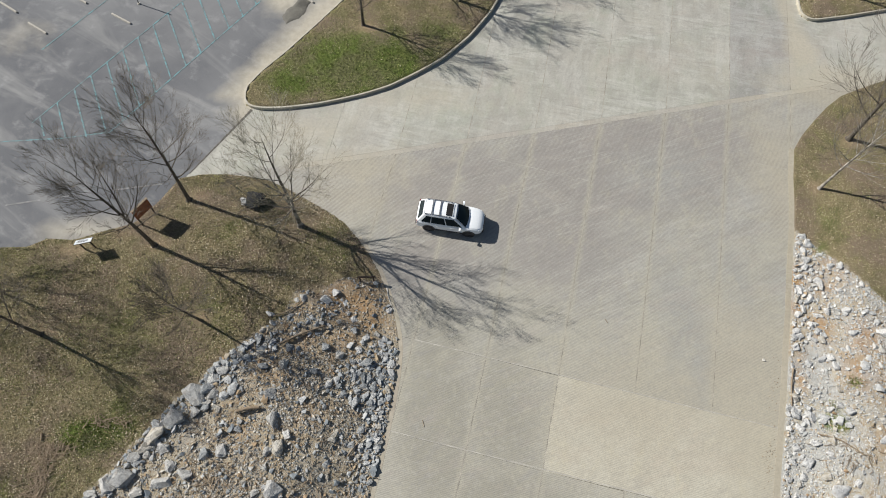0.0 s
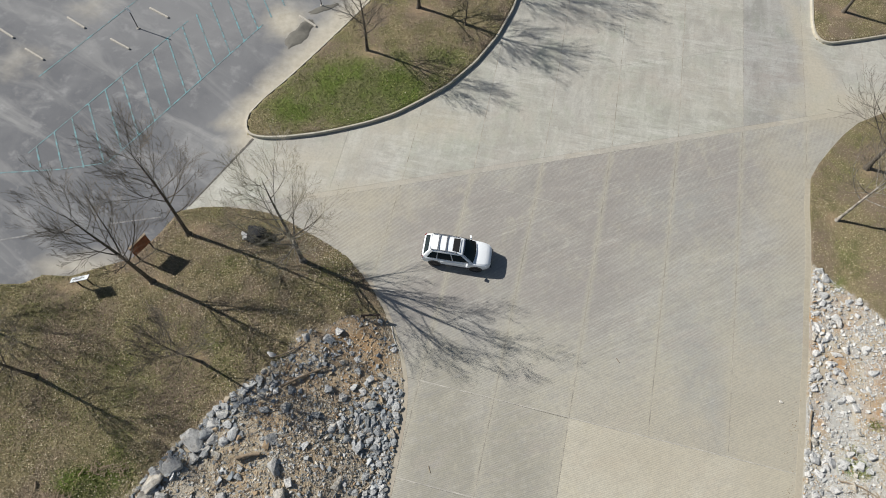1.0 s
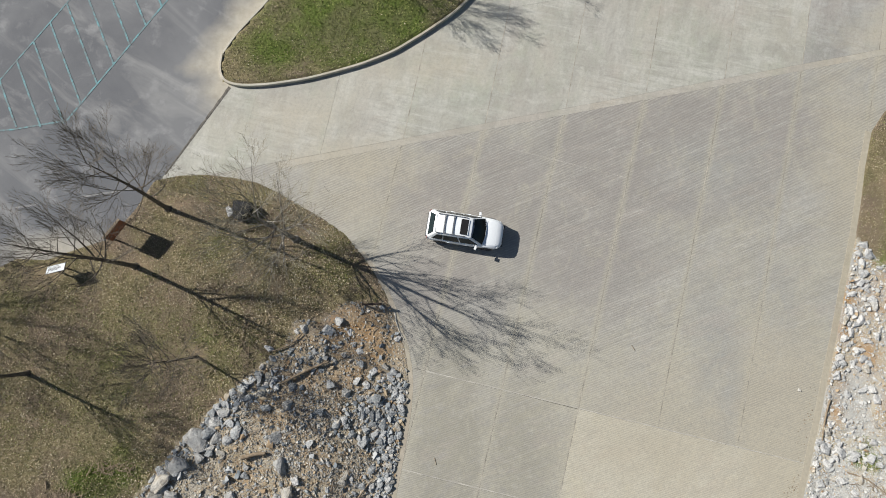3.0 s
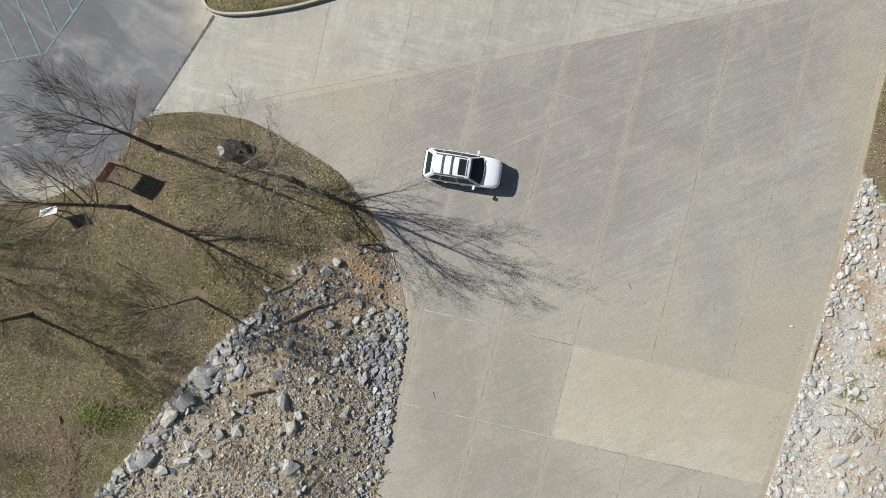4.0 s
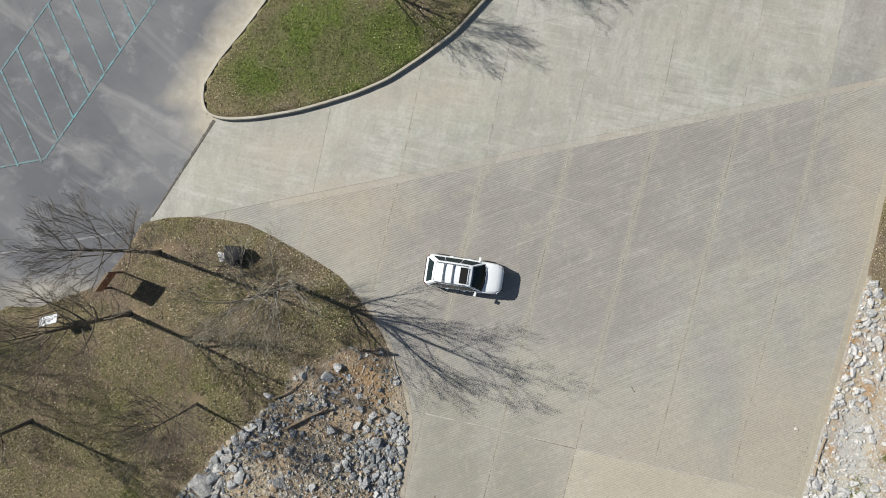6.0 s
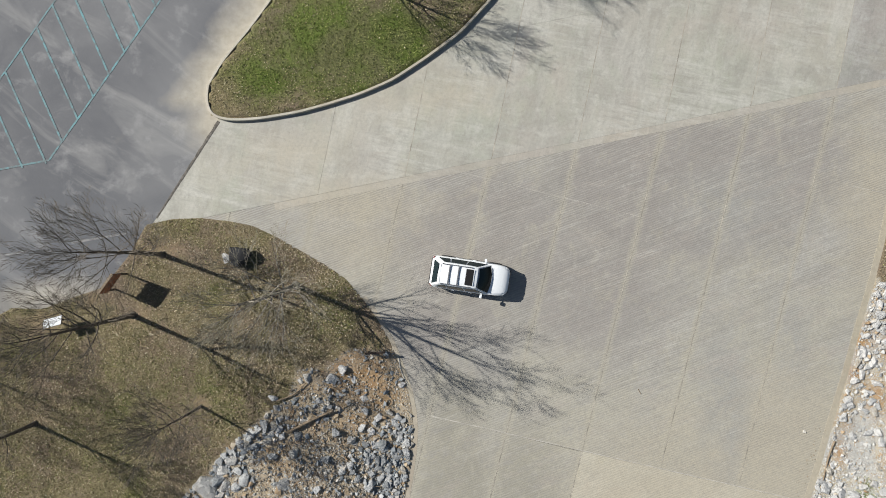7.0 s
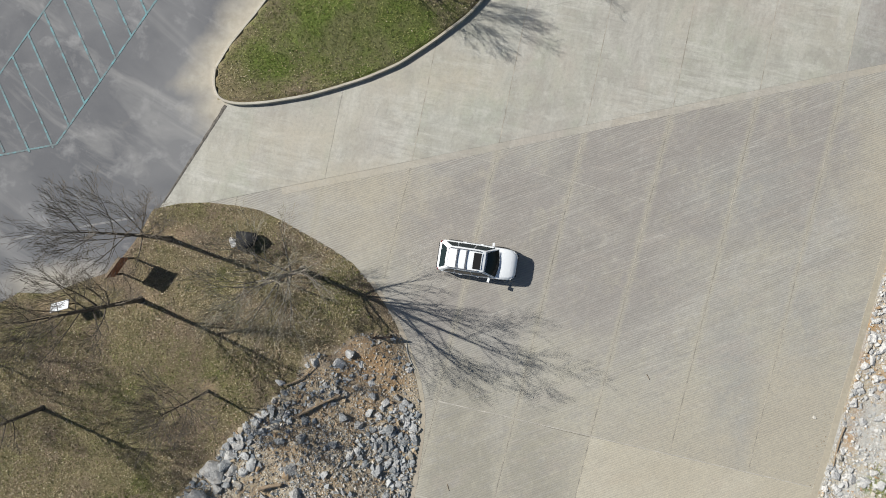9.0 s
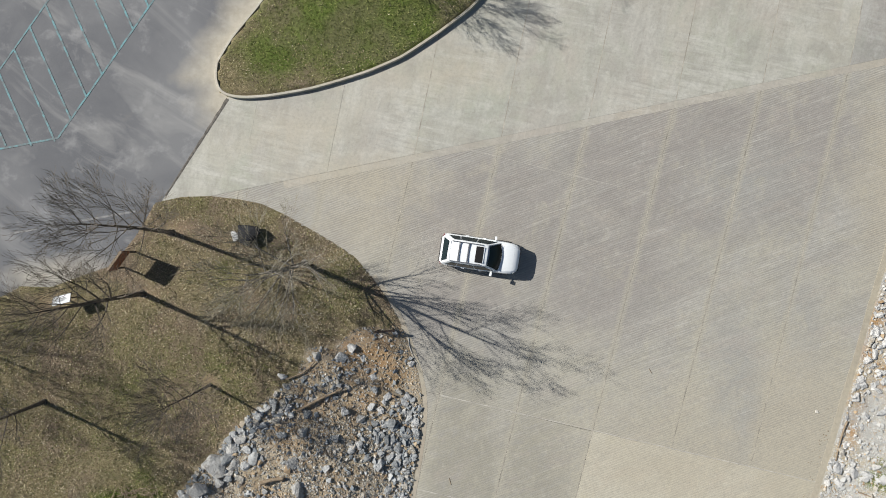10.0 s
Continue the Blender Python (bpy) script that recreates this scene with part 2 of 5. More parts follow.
def asphalt():
    n = Nodes("worn_asphalt", 0.78, spec=0.3)
    where = n.place()
    grain = n.noise(45, 3, where, 0.7)
    base = n.steps(grain, (0.3, (0.10, 0.105, 0.115)), (0.7, (0.155, 0.161, 0.174)))
    patch = n.noise(0.12, 5, where, 0.55, 0.4)
    base = n.mix(n.steps(patch, (0.44, 0.0), (0.62, 0.75)), base, (0.21, 0.215, 0.222))
    # rinsed silt, in smears
    smear = n.noise(1.0, 7, n.squash(where, 35, (0.10, 0.42, 1)), 0.62, 0.8)
    base = n.mix(n.steps(smear, (0.50, 0.0), (0.72, 0.7)), base, (0.36, 0.36, 0.35))
    spot = n.noise(0.6, 8, where, 0.68, 0.25)
    base = n.mix(n.steps(spot, (0.54, 0.0), (0.80, 0.65)), base, (0.42, 0.422, 0.42))
    # lightens the far lot: its low-angle sheen is put into the colour
    film = n.spot(where, -18.0, 41.0, 16.0, 8.5)
    film = n.sums("ADD", film, n.sums("MULTIPLY", n.sums("SUBTRACT", n.noise(0.5, 6, where, 0.65, 0.4), 0.55), 0.9), True)
    base = n.mix(n.steps(film, (0.0, 0.0), (0.7, 0.5)), base, (0.26, 0.264, 0.268))
    silt = n.attribute("cover", 0)
    edge = n.sums("ADD", silt, n.sums("MULTIPLY", n.sums("SUBTRACT", n.noise(0.7, 6, where), 0.5), 0.7), True)
    base = n.mix(n.steps(edge, (0.12, 0.0), (0.95, 0.9)), base, n.steps(n.noise(1.6, 8, where, 0.7), (0.35, (0.41, 0.375, 0.30)), (0.62, (0.52, 0.485, 0.405))))
    n.bump(grain, 0.3, 0.006)
    return n.done(base)


def soil():
    n = Nodes("turf_and_soil", 0.95, spec=0.15)
    where = n.place()
    rocky, green, bare = (n.attribute("cover", i) for i in range(3))
    fine = n.noise(14, 6, where, 0.72)
    tuft = n.noise(2.2, 6, where, 0.65)
    dry = n.steps(fine, (0.32, (0.085, 0.072, 0.040)), (0.5, (0.22, 0.185, 0.105)), (0.68, (0.40, 0.345, 0.225)))
    lush = n.steps(fine, (0.3, (0.05, 0.08, 0.016)), (0.7, (0.165, 0.225, 0.05)))
    amount = n.sums("ADD", green, n.sums("MULTIPLY", n.sums("SUBTRACT", n.noise(0.5, 7, where, 0.65), 0.5), 1.3), True)
    c = n.mix(n.steps(amount, (0.15, 0.0), (0.75, 0.9)), dry, lush)
    c = n.mix(n.steps(n.noise(0.8, 7, where, 0.7), (0.48, 0.0), (0.60, 0.6)), c, (0.125, 0.118, 0.058))
    dead = n.noise(0.3, 6, where, 0.65)
    c = n.mix(n.steps(dead, (0.46, 0.0), (0.60, 0.75)), c, (0.215, 0.165, 0.128))
    c = n.mix(n.steps(green, (0.45, 0.0), (0.85, 0.45)), c, lush)
    earth = n.steps(n.noise(5, 6, where, 0.7), (0.3, (0.21, 0.15, 0.095)), (0.7, (0.41, 0.315, 0.215)))
    c = n.mix(n.steps(n.sums("ADD", bare, n.sums("MULTIPLY", n.sums("SUBTRACT", tuft, 0.5), 0.8), True), (0.3, 0.0), (0.8, 0.85)), c, earth)
    clay = n.steps(n.noise(0.6, 5, where, 0.6, 0.5), (0.34, (0.42, 0.385, 0.32)), (0.5, (0.44, 0.38, 0.275)), (0.66, (0.43, 0.335, 0.215)))
    rubble = n.node("TexVoronoi", Scale=9.0)
    n.put(rubble.inputs["Vector"], where)
    chip = n.steps(rubble.outputs["Distance"], (0.1, 0.55), (0.5, 0.0))
    clay = n.mix(chip, clay, n.steps(n.noise(3.1, 4, where), (0.35, (0.29, 0.295, 0.29)), (0.65, (0.52, 0.49, 0.43))))
    sandy = n.steps(n.noise(0.5, 6, where, 0.65, 0.6), (0.44, (0.41, 0.412, 0.39)), (0.56, (0.43, 0.385, 0.29)), (0.68, (0.36, 0.285, 0.20)))
    sandy = n.mix(chip, sandy, (0.56, 0.56, 0.54))
    across = n.node("SeparateXYZ", Vector=where).outputs[0]
    clay = n.mix(n.sums("GREATER_THAN", across, 10.0), clay, sandy)
    clay = n.mix(n.sums("MULTIPLY", bare, n.steps(n.noise(1.6, 7, where, 0.7), (0.38, 0.35), (0.58, 1.0))), clay, n.steps(n.noise(7, 6, where, 0.75), (0.35, (0.25, 0.14, 0.06)), (0.6, (0.47, 0.285, 0.125))))
    grit = n.noise(22, 6, where, 0.8)
    clay = n.mix(n.steps(grit, (0.36, 0.65), (0.48, 0.0)), clay, (0.15, 0.12, 0.09))
    clay = n.mix(n.steps(n.noise(8, 7, where, 0.75), (0.52, 0.0), (0.66, 0.6)), clay, (0.20, 0.16, 0.12))
    clay = n.mix(n.steps(green, (0.3, 0.0), (0.7, 0.8)), clay, lush)
    edge = n.sums("ADD", rocky, n.sums("MULTIPLY", n.sums("SUBTRACT", tuft, 0.5), 0.9), True)
    c = n.mix(n.steps(edge, (0.42, 0.0), (0.6, 1.0)), c, clay)
    n.bump(fine, 0.7, 0.06)
    return n.done(c)


def stone(name, dark, mid, light):
    n = Nodes(name, 0.85, spec=0.3)
    own = n.own()
    shift = n.node("VectorMath", Vector=own)
    shift.operation = "ADD"
    n.put(shift.inputs[1], n.random())
    v = n.noise(2.6, 8, shift.outputs[0], 0.74)
    each = n.steps(n.random(), (0.0, dark), (0.4, mid), (0.8, light), (0.93, (0.42, 0.37, 0.28)))
    c = n.mix(n.steps(v, (0.38, 0.0), (0.66, 0.75)), each, light)
    c = n.mix(n.steps(n.noise(3.1, 7, shift.outputs[0], 0.7, 0.8), (0.50, 0.0), (0.66, 0.65)), c, tuple(q * 0.62 for q in dark))
    c = n.mix(n.steps(n.noise(5, 6, own, 0.7), (0.52, 0.0), (0.72, 0.5)), c, (0.36, 0.28, 0.19))
    n.bump(n.noise(5, 8, own, 0.8), 1.0, 0.14)
    return n.done(c)


def rubble(name, dark, mid, light, tan=0.3):
    n = Nodes(name, 0.9, spec=0.25)
    c = n.steps(n.island(), (0.0, dark), (0.5 - tan / 2, mid), (0.92 - tan, light), (1.0 - tan * 0.7, (0.44, 0.36, 0.25)), (1.0, (0.34, 0.235, 0.14)))
    n.bump(n.noise(25, 4), 0.4, 0.02)
    return n.done(c)


def blades(name):
    n = Nodes(name, 0.8, spec=0.2)
    green = n.attribute("cover", 1)
    dry = n.steps(n.island(), (0.0, (0.11, 0.09, 0.053)), (0.35, (0.285, 0.235, 0.137)), (0.7, (0.51, 0.43, 0.275)), (1.0, (0.75, 0.67, 0.49)))
    lush = n.steps(n.island(), (0.0, (0.045, 0.075, 0.014)), (0.6, (0.18, 0.22, 0.048)), (1.0, (0.36, 0.39, 0.12)))
    where = n.place()
    c = n.mix(green, dry, lush)
    # olive, straw and leaf-brown patches, large and small
    for size, lo, hi, much, deep, pale in ((0.8, 0.48, 0.60, 0.6, (0.075, 0.074, 0.034), (0.27, 0.255, 0.13)), (1.7, 0.52, 0.62, 0.6, (0.30, 0.25, 0.15), (0.70, 0.62, 0.44)),
                                           (0.3, 0.44, 0.56, 0.8, (0.14, 0.106, 0.08), (0.48, 0.395, 0.30)), (2.6, 0.53, 0.62, 0.7, (0.045, 0.045, 0.022), (0.15, 0.14, 0.075))):
        c = n.mix(n.sums("MULTIPLY", n.sums("SUBTRACT", 1.0, n.sums("MULTIPLY", green, 0.95)), n.steps(n.noise(size, 7, where, 0.72), (lo, 0.0), (hi, much))), c, n.mix(n.island(), deep, pale))
    return n.done(c)


def bark(name, dark, light, lichen=0.0):
    n = Nodes(name, 0.9, spec=0.2)
    where = n.place()
    v = n.noise(1.0, 6, n.squash(where, 0, (9, 9, 2.2)), 0.7)
    c = n.steps(v, (0.3, dark), (0.7, light))
    if lichen:
        c = n.mix(n.steps(n.noise(3.0, 4, where), (0.45, 0.0), (0.58, lichen)), c, (0.62, 0.59, 0.53))
    n.bump(v, 0.6, 0.03)
    return n.done(c)


def stripe_paint(name, colour, gone):
    n = Nodes(name, 0.8, spec=0.3)
    where = n.place()
    c = n.mix(n.steps(n.noise(2.4, 7, where, 0.7), (0.42, gone), (0.70, 0.22)), colour, (0.165, 0.168, 0.172))
    return n.done(c)


def glass(name):
    n = Nodes(name, 0.05, spec=0.16)
    # the sky's teal reflection is put into this dark base colour
    return n.done((0.007, 0.019, 0.024))


M_ASPHALT, M_SOIL = asphalt(), soil()
M_STONE = stone("blue_grey_stone", (0.15, 0.172, 0.188), (0.31, 0.334, 0.35), (0.62, 0.63, 0.625))
M_BOULDER = stone("grey_tan_boulder", (0.27, 0.278, 0.28), (0.41, 0.41, 0.395), (0.66, 0.655, 0.63))
M_PALE = stone("pale_limestone", (0.47, 0.485, 0.49), (0.60, 0.607, 0.60), (0.76, 0.755, 0.735))
M_RUBBLE = rubble("grey_rubble", (0.22, 0.225, 0.22), (0.40, 0.395, 0.37), (0.60, 0.585, 0.54), 0.3)
M_RUBBLE_BLUE = rubble("blue_grey_rubble", (0.17, 0.195, 0.215), (0.29, 0.315, 0.33), (0.46, 0.475, 0.475), 0.12)
M_PALE_RUBBLE = rubble("pale_rubble", (0.36, 0.37, 0.365), (0.47, 0.475, 0.465), (0.62, 0.615, 0.59), 0.14)
M_CHIP = rubble("mixed_gravel", (0.17, 0.165, 0.15), (0.37, 0.36, 0.32), (0.63, 0.61, 0.55), 0.32)
M_PALE_CHIP = rubble("pale_gravel", (0.34, 0.35, 0.345), (0.47, 0.472, 0.455), (0.63, 0.62, 0.59), 0.2)
M_DARK_STONE = plain("dark_weathered_stone", (0.02, 0.021, 0.024), 0.95, 0.0, 0.7, 2.2)
M_BLADE = blades("winter_grass")
M_LEAF = rubble("fallen_leaf", (0.32, 0.24, 0.14), (0.54, 0.45, 0.30), (0.76, 0.69, 0.54))
M_BARK = bark("grey_brown_bark", (0.05, 0.044, 0.037), (0.18, 0.158, 0.13))
M_PALE_BARK = bark("pale_mottled_bark", (0.075, 0.065, 0.053), (0.26, 0.235, 0.195), 0.4)
M_BIRCH = bark("white_flaking_bark", (0.11, 0.098, 0.08), (0.34, 0.315, 0.275), 0.45)
M_WOOD = bark("weathered_wood", (0.16, 0.12, 0.08), (0.36, 0.29, 0.21))
M_PALE_TWIG = bark("pale_lichened_twig_bark", (0.15, 0.138, 0.10), (0.40, 0.375, 0.29))
M_TWIG = bark("dark_twig_bark", (0.085, 0.074, 0.062), (0.22, 0.193, 0.16))
M_BLUE = stripe_paint("faded_turquoise_paint", (0.17, 0.48, 0.53), 0.92)
M_WHITE_LINE = stripe_paint("faded_white_paint", (0.42, 0.42, 0.41), 0.9)
M_PAINT = plain("white_car_paint", (0.89, 0.93, 0.955), 0.2, 0.0, 0.02)
M_GLASS = glass("sky_teal_car_glass")
M_BLACK = plain("black_plastic", (0.025, 0.025, 0.027), 0.5)
M_CABIN_SHADE = plain("black_for_cabin_shade", (0.009, 0.009, 0.01), 0.95)
M_TYRE = plain("tyre_rubber", (0.03, 0.03, 0.031), 0.85)
M_RIM = plain("dark_grey_rim", (0.10, 0.10, 0.105), 0.4, 0.7)
M_RED = plain("red_lens", (0.22, 0.012, 0.012), 0.15)
M_LENS = plain("clear_lens", (0.6, 0.62, 0.64), 0.08)
M_RAIL = plain("grey_rail", (0.19, 0.20, 0.215), 0.4, 0.3)
M_RUST = plain("rust_brown_paint", (0.24, 0.085, 0.04), 0.7, 0.0, 0.35, 4)
M_STEEL = plain("dark_rusty_steel", (0.055, 0.04, 0.032), 0.65, 0.3, 0.3)
M_POST = plain("dark_brown_post", (0.06, 0.045, 0.035), 0.7)
M_SIGN = plain("white_sign_face", (0.72, 0.76, 0.79), 0.35, 0.0, 0.06)
M_GALV = plain("galvanised_steel", (0.10, 0.10, 0.105), 0.5, 0.6)
M_STOP = plain("pale_cast_concrete", (0.45, 0.425, 0.375), 0.85, 0.0, 0.2)
M_PIPE = plain("pale_plastic", (0.55, 0.53, 0.48), 0.5)
M_PUDDLE = plain("wet_silt", (0.13, 0.124, 0.105), 0.6, 0.0, 0.4, 1.2)
M_JOINT = plain("sandy_joint_fill", (0.36, 0.335, 0.285), 0.95, 0.0, 0.4, 1.5)
M_CUT = plain("pale_saw_cut", (0.44, 0.42, 0.375), 0.95, 0.0, 0.25, 1.5)
M_TAR = plain("crumbling_tar", (0.13, 0.12, 0.105), 0.9, 0.0, 0.5, 5)

# ---------------------------------------------------------------- mesh helpers


def link(name, mesh, parent=None, label=""):
    ob = new(name, mesh)
    if parent:
        ob.parent = parent
    return tagged(ob, label)


def part(name, bm, material, parent=None, label="", smooth=False):
    """One bmesh as one mesh object."""
    mesh = bpy.data.meshes.new(name)
    bm.normal_update()
    bm.to_mesh(mesh)
    bm.free()
    mesh.materials.append(material)
    if smooth:
        mesh.shade_smooth()
    return link(name, mesh, parent, label)


def raw(name, verts, faces, material, parent=None, label="", smooth=False):
    mesh = bpy.data.meshes.new(name)
    mesh.from_pydata([tuple(v) for v in verts], [], faces)
    mesh.materials.append(material)
    if smooth:
        mesh.shade_smooth()
    return link(name, mesh, parent, label)


def thing(name, m, label, category, group=""):
    ob = new(name)
    ob.empty_display_size = 0.2
    ob.matrix_basis = m
    return tagged(ob, label, category, group)


def box(bm, size, at=(0, 0, 0), turn=(0, 0, 0), bevel=0.0):
    made = bmesh.ops.create_cube(bm, size=1.0, matrix=pose(*at, *turn) @ Matrix.Diagonal((*size, 1)))
    if bevel:
        edges = list({e for v in made["verts"] for e in v.link_edges})
        bmesh.ops.bevel(bm, geom=edges, offset=bevel, segments=2, affect="EDGES", profile=0.7)
    return bm


def rod(bm, a, b, r, r2=None, sides=10):
    a, b = Vector(a), Vector(b)
    turn = (b - a).to_track_quat("Z", "Y").to_matrix().to_4x4()
    bmesh.ops.create_cone(bm, cap_ends=True, segments=sides, radius1=r, radius2=r if r2 is None else r2, depth=(b - a).length,
                          matrix=Matrix.Translation((a + b) / 2) @ turn)
    return bm


def tube(verts, faces, pts, radii, sides):
    """A tapered pipe along pts, added to lists."""
    start = len(verts)
    for i, p in enumerate(pts):
        way = (pts[min(i + 1, len(pts) - 1)] - pts[max(i - 1, 0)]).normalized()
        side = way.orthogonal().normalized()
        other = way.cross(side)
        for k in range(sides):
            a = 2 * math.pi * k / sides
            verts.append(p + (side * math.cos(a) + other * math.sin(a)) * radii[i])
    for i in range(len(pts) - 1):
        for k in range(sides):
            a, b = start + i * sides + k, start + i * sides + (k + 1) % sides
            faces.append((a, b, b + sides, a + sides))
    if sides > 3:
        faces.append(tuple(start + (len(pts) - 1) * sides + k for k in range(sides)))


# ---------------------------------------------------------------- plan of the place
LEFT = [(-60, 16.6), (-27, 17.9), (-24.9, 18.0), (-23.8, 18.6), (-22.1, 18.55), (-20.34, 19.23), (-18.65, 19.8), (-17.25, 21.6), (-16.3, 23.3), (-14.84, 23.62), (-13.23, 23.68), (-11.62, 23.5), (-10.34, 23.24), (-9.05, 22.64), (-7.76, 21.9), (-6.47, 21.16), (-5.18, 20.29), (-4.21, 19.16), (-3.4, 18.02), (-2.75, 16.88), (-2.26, 15.73), (-1.93, 14.75), (-1.6, 13.77), (-1.38, 12.61), (-1.31, 11.62), (-1.39, 10.3), (-1.6, 8.8), (-1.95, 6.8), (-2.3, 5.05), (-2.77, 3.1), (-3.6, -0.5), (-5.5, -8), (-60, -8)]
RIGHT = [(60, 40), (36, 33.6), (32.94, 32.4), (31.4, 31.7), (30, 30.6), (28.8, 29.4), (27.6, 28.1), (26.75, 26.9), (26.18, 24.6), (25.75, 22.3), (25.3, 20.3), (24.5, 17.35), (23.8, 14.5), (23.15, 12.2), (22.57, 9.9), (21.44, 5.92), (20.73, 3.39), (19.5, -0.5), (17.5, -8), (60, -8)]
ISLE = [(-12.91, 30.32), (-12.75, 29.65), (-12.37, 29.35), (-11.42, 29.2), (-9.93, 29.3), (-7.72, 29.68), (-6.25, 30.09), (-4.39, 30.68), (-2.52, 31.49), (-0.62, 32.75), (1.32, 34.2), (3.35, 36.44), (5.06, 39.03), (6.44, 42.02), (7.22, 44.57), (7.83, 47.55), (8.12, 48.79), (9.2, 54), (10, 60), (11, 66), (8.5, 66), (5.4, 60), (1.2, 52.4), (-1.13, 48.46), (-3.04, 45.4), (-4.64, 42.78), (-6.19, 40.45), (-8.39, 37.27), (-10.48, 34.38), (-12.02, 32.5), (-12.79, 31.19)]
ISLE2 = [(36, 66), (34.2, 56), (32.57, 49.65), (31.4, 45.94), (30.3, 41.2), (30.24, 39.9), (30.6, 39.35), (31.17, 39.23), (33.8, 39.73), (40, 41.2), (60, 46), (60, 66)]
ROCKL = [(-1.2, 16.4), (-3.3, 16.3), (-5.0, 16.4), (-6.4, 15.2), (-7.7, 15.3), (-8.4, 13.6), (-10.3, 12.1), (-11.6, 10.95), (-12.9, 9.3), (-13.9, 8.4), (-15.0, 6.9), (-16.2, 5.2), (-17.5, 3.5), (-18.6, 2.2), (-21, -1), (-24, -8), (-1, -8), (0, 16.4)]
ROCKR = [(25.0, 20.9), (25.9, 19.7), (26.8, 18.8), (27.6, 18.0), (28.6, 16.6), (29.8, 14.9), (34, 11), (45, 3), (45, -8), (15, -8)]
def sdist(x, y, poly):
    """signed distance to a closed outline, positive inside"""
    best = np.full(x.shape, 1e9); inside = np.zeros(x.shape, bool)
    for (ax, ay), (bx, by) in zip(poly, poly[1:] + poly[:1]):
        ex, ey = bx - ax, by - ay
        u = np.clip(((x - ax) * ex + (y - ay) * ey) / (ex * ex + ey * ey), 0, 1)
        best = np.minimum(best, np.hypot(x - ax - u * ex, y - ay - u * ey))
        if ay != by: inside ^= ((ay > y) != (by > y)) & (x < (bx - ax) * (y - ay) / (by - ay) + ax)
    return np.where(inside, best, -best)
def ease(v):
    v = np.clip(v, 0, 1); return v * v * (3 - 2 * v)
def paved(x, y):
    d = (26.45 + 0.207 * x - y) * 0.979
    return -0.045 * np.maximum(0, d) * ease((x + 14) / 9)
def land(x, y):
    p = paved(x, y); z = p - 0.14
    for poly, level, reach, lip in ((LEFT, 0.2, 6.0, 0.02), (RIGHT, 0.0, 5.0, 0.02), (ISLE, 0.38, 5.0, 0.2), (ISLE2, 0.36, 5.0, 0.2)):
        s = sdist(x, y, poly)
        rise = p + lip + (level - p - lip) * ease(s / reach)
        z = np.where(s > (0.05 if lip > 0.1 else 0), rise, np.maximum(z, p + np.maximum(lip + s * 0.6, -0.14) if lip < 0.1 else z))
    return z


def height(x, y):
    """Height of the open ground at one place."""
    a, b = np.array([float(x)]), np.array([float(y)])
    return float(np.maximum(land(a, b), paved(a, b))[0])


def inside(x, y, poly):
    return float(sdist(np.array([float(x)]), np.array([float(y)]), poly)[0])


def blob(x, y, cx, cy, rx, ry):
    return np.exp(-((x - cx) / rx) ** 2 - ((y - cy) / ry) ** 2)


GREEN = [(-5.0, 33.4, 6.5, 3.4, 1.0), (-9.3, 31.8, 2.8, 2.0, 0.85), (-6.3, 33.4, 3.2, 2.2, 1.0), (-2.8, 33.9, 3.4, 2.4, 1.1), (0.8, 36.6, 2.4, 2.0, 0.6), (-6.5, 36.0, 2.0, 1.6, 0.45), (-18.0, 6.4, 1.7, 0.9, 1.6),
         (-16.3, 7.0, 1.0, 0.9, 0.6), (-16.8, 8.0, 0.7, 0.5, 0.6), (-20.2, 4.4, 1.6, 1.4, 0.4), (-22.5, 3.4, 1.6, 1.4, 0.45), (-5.6, 18.6, 2.2, 2.2, 0.3),
         (-9.5, 21.2, 2.2, 1.4, 0.25), (-22.5, 16.2, 2.6, 1.4, 0.3), (-16.5, 14.8, 4.0, 3.0, 0.22), (26.6, 19.0, 0.8, 1.0, 0.6), (28.2, 21.0, 1.8, 2.2, 0.3),
         (24.6, 7.6, 0.9, 0.6, 1.1), (-12.5, 19.5, 2.2, 1.0, 0.25)]
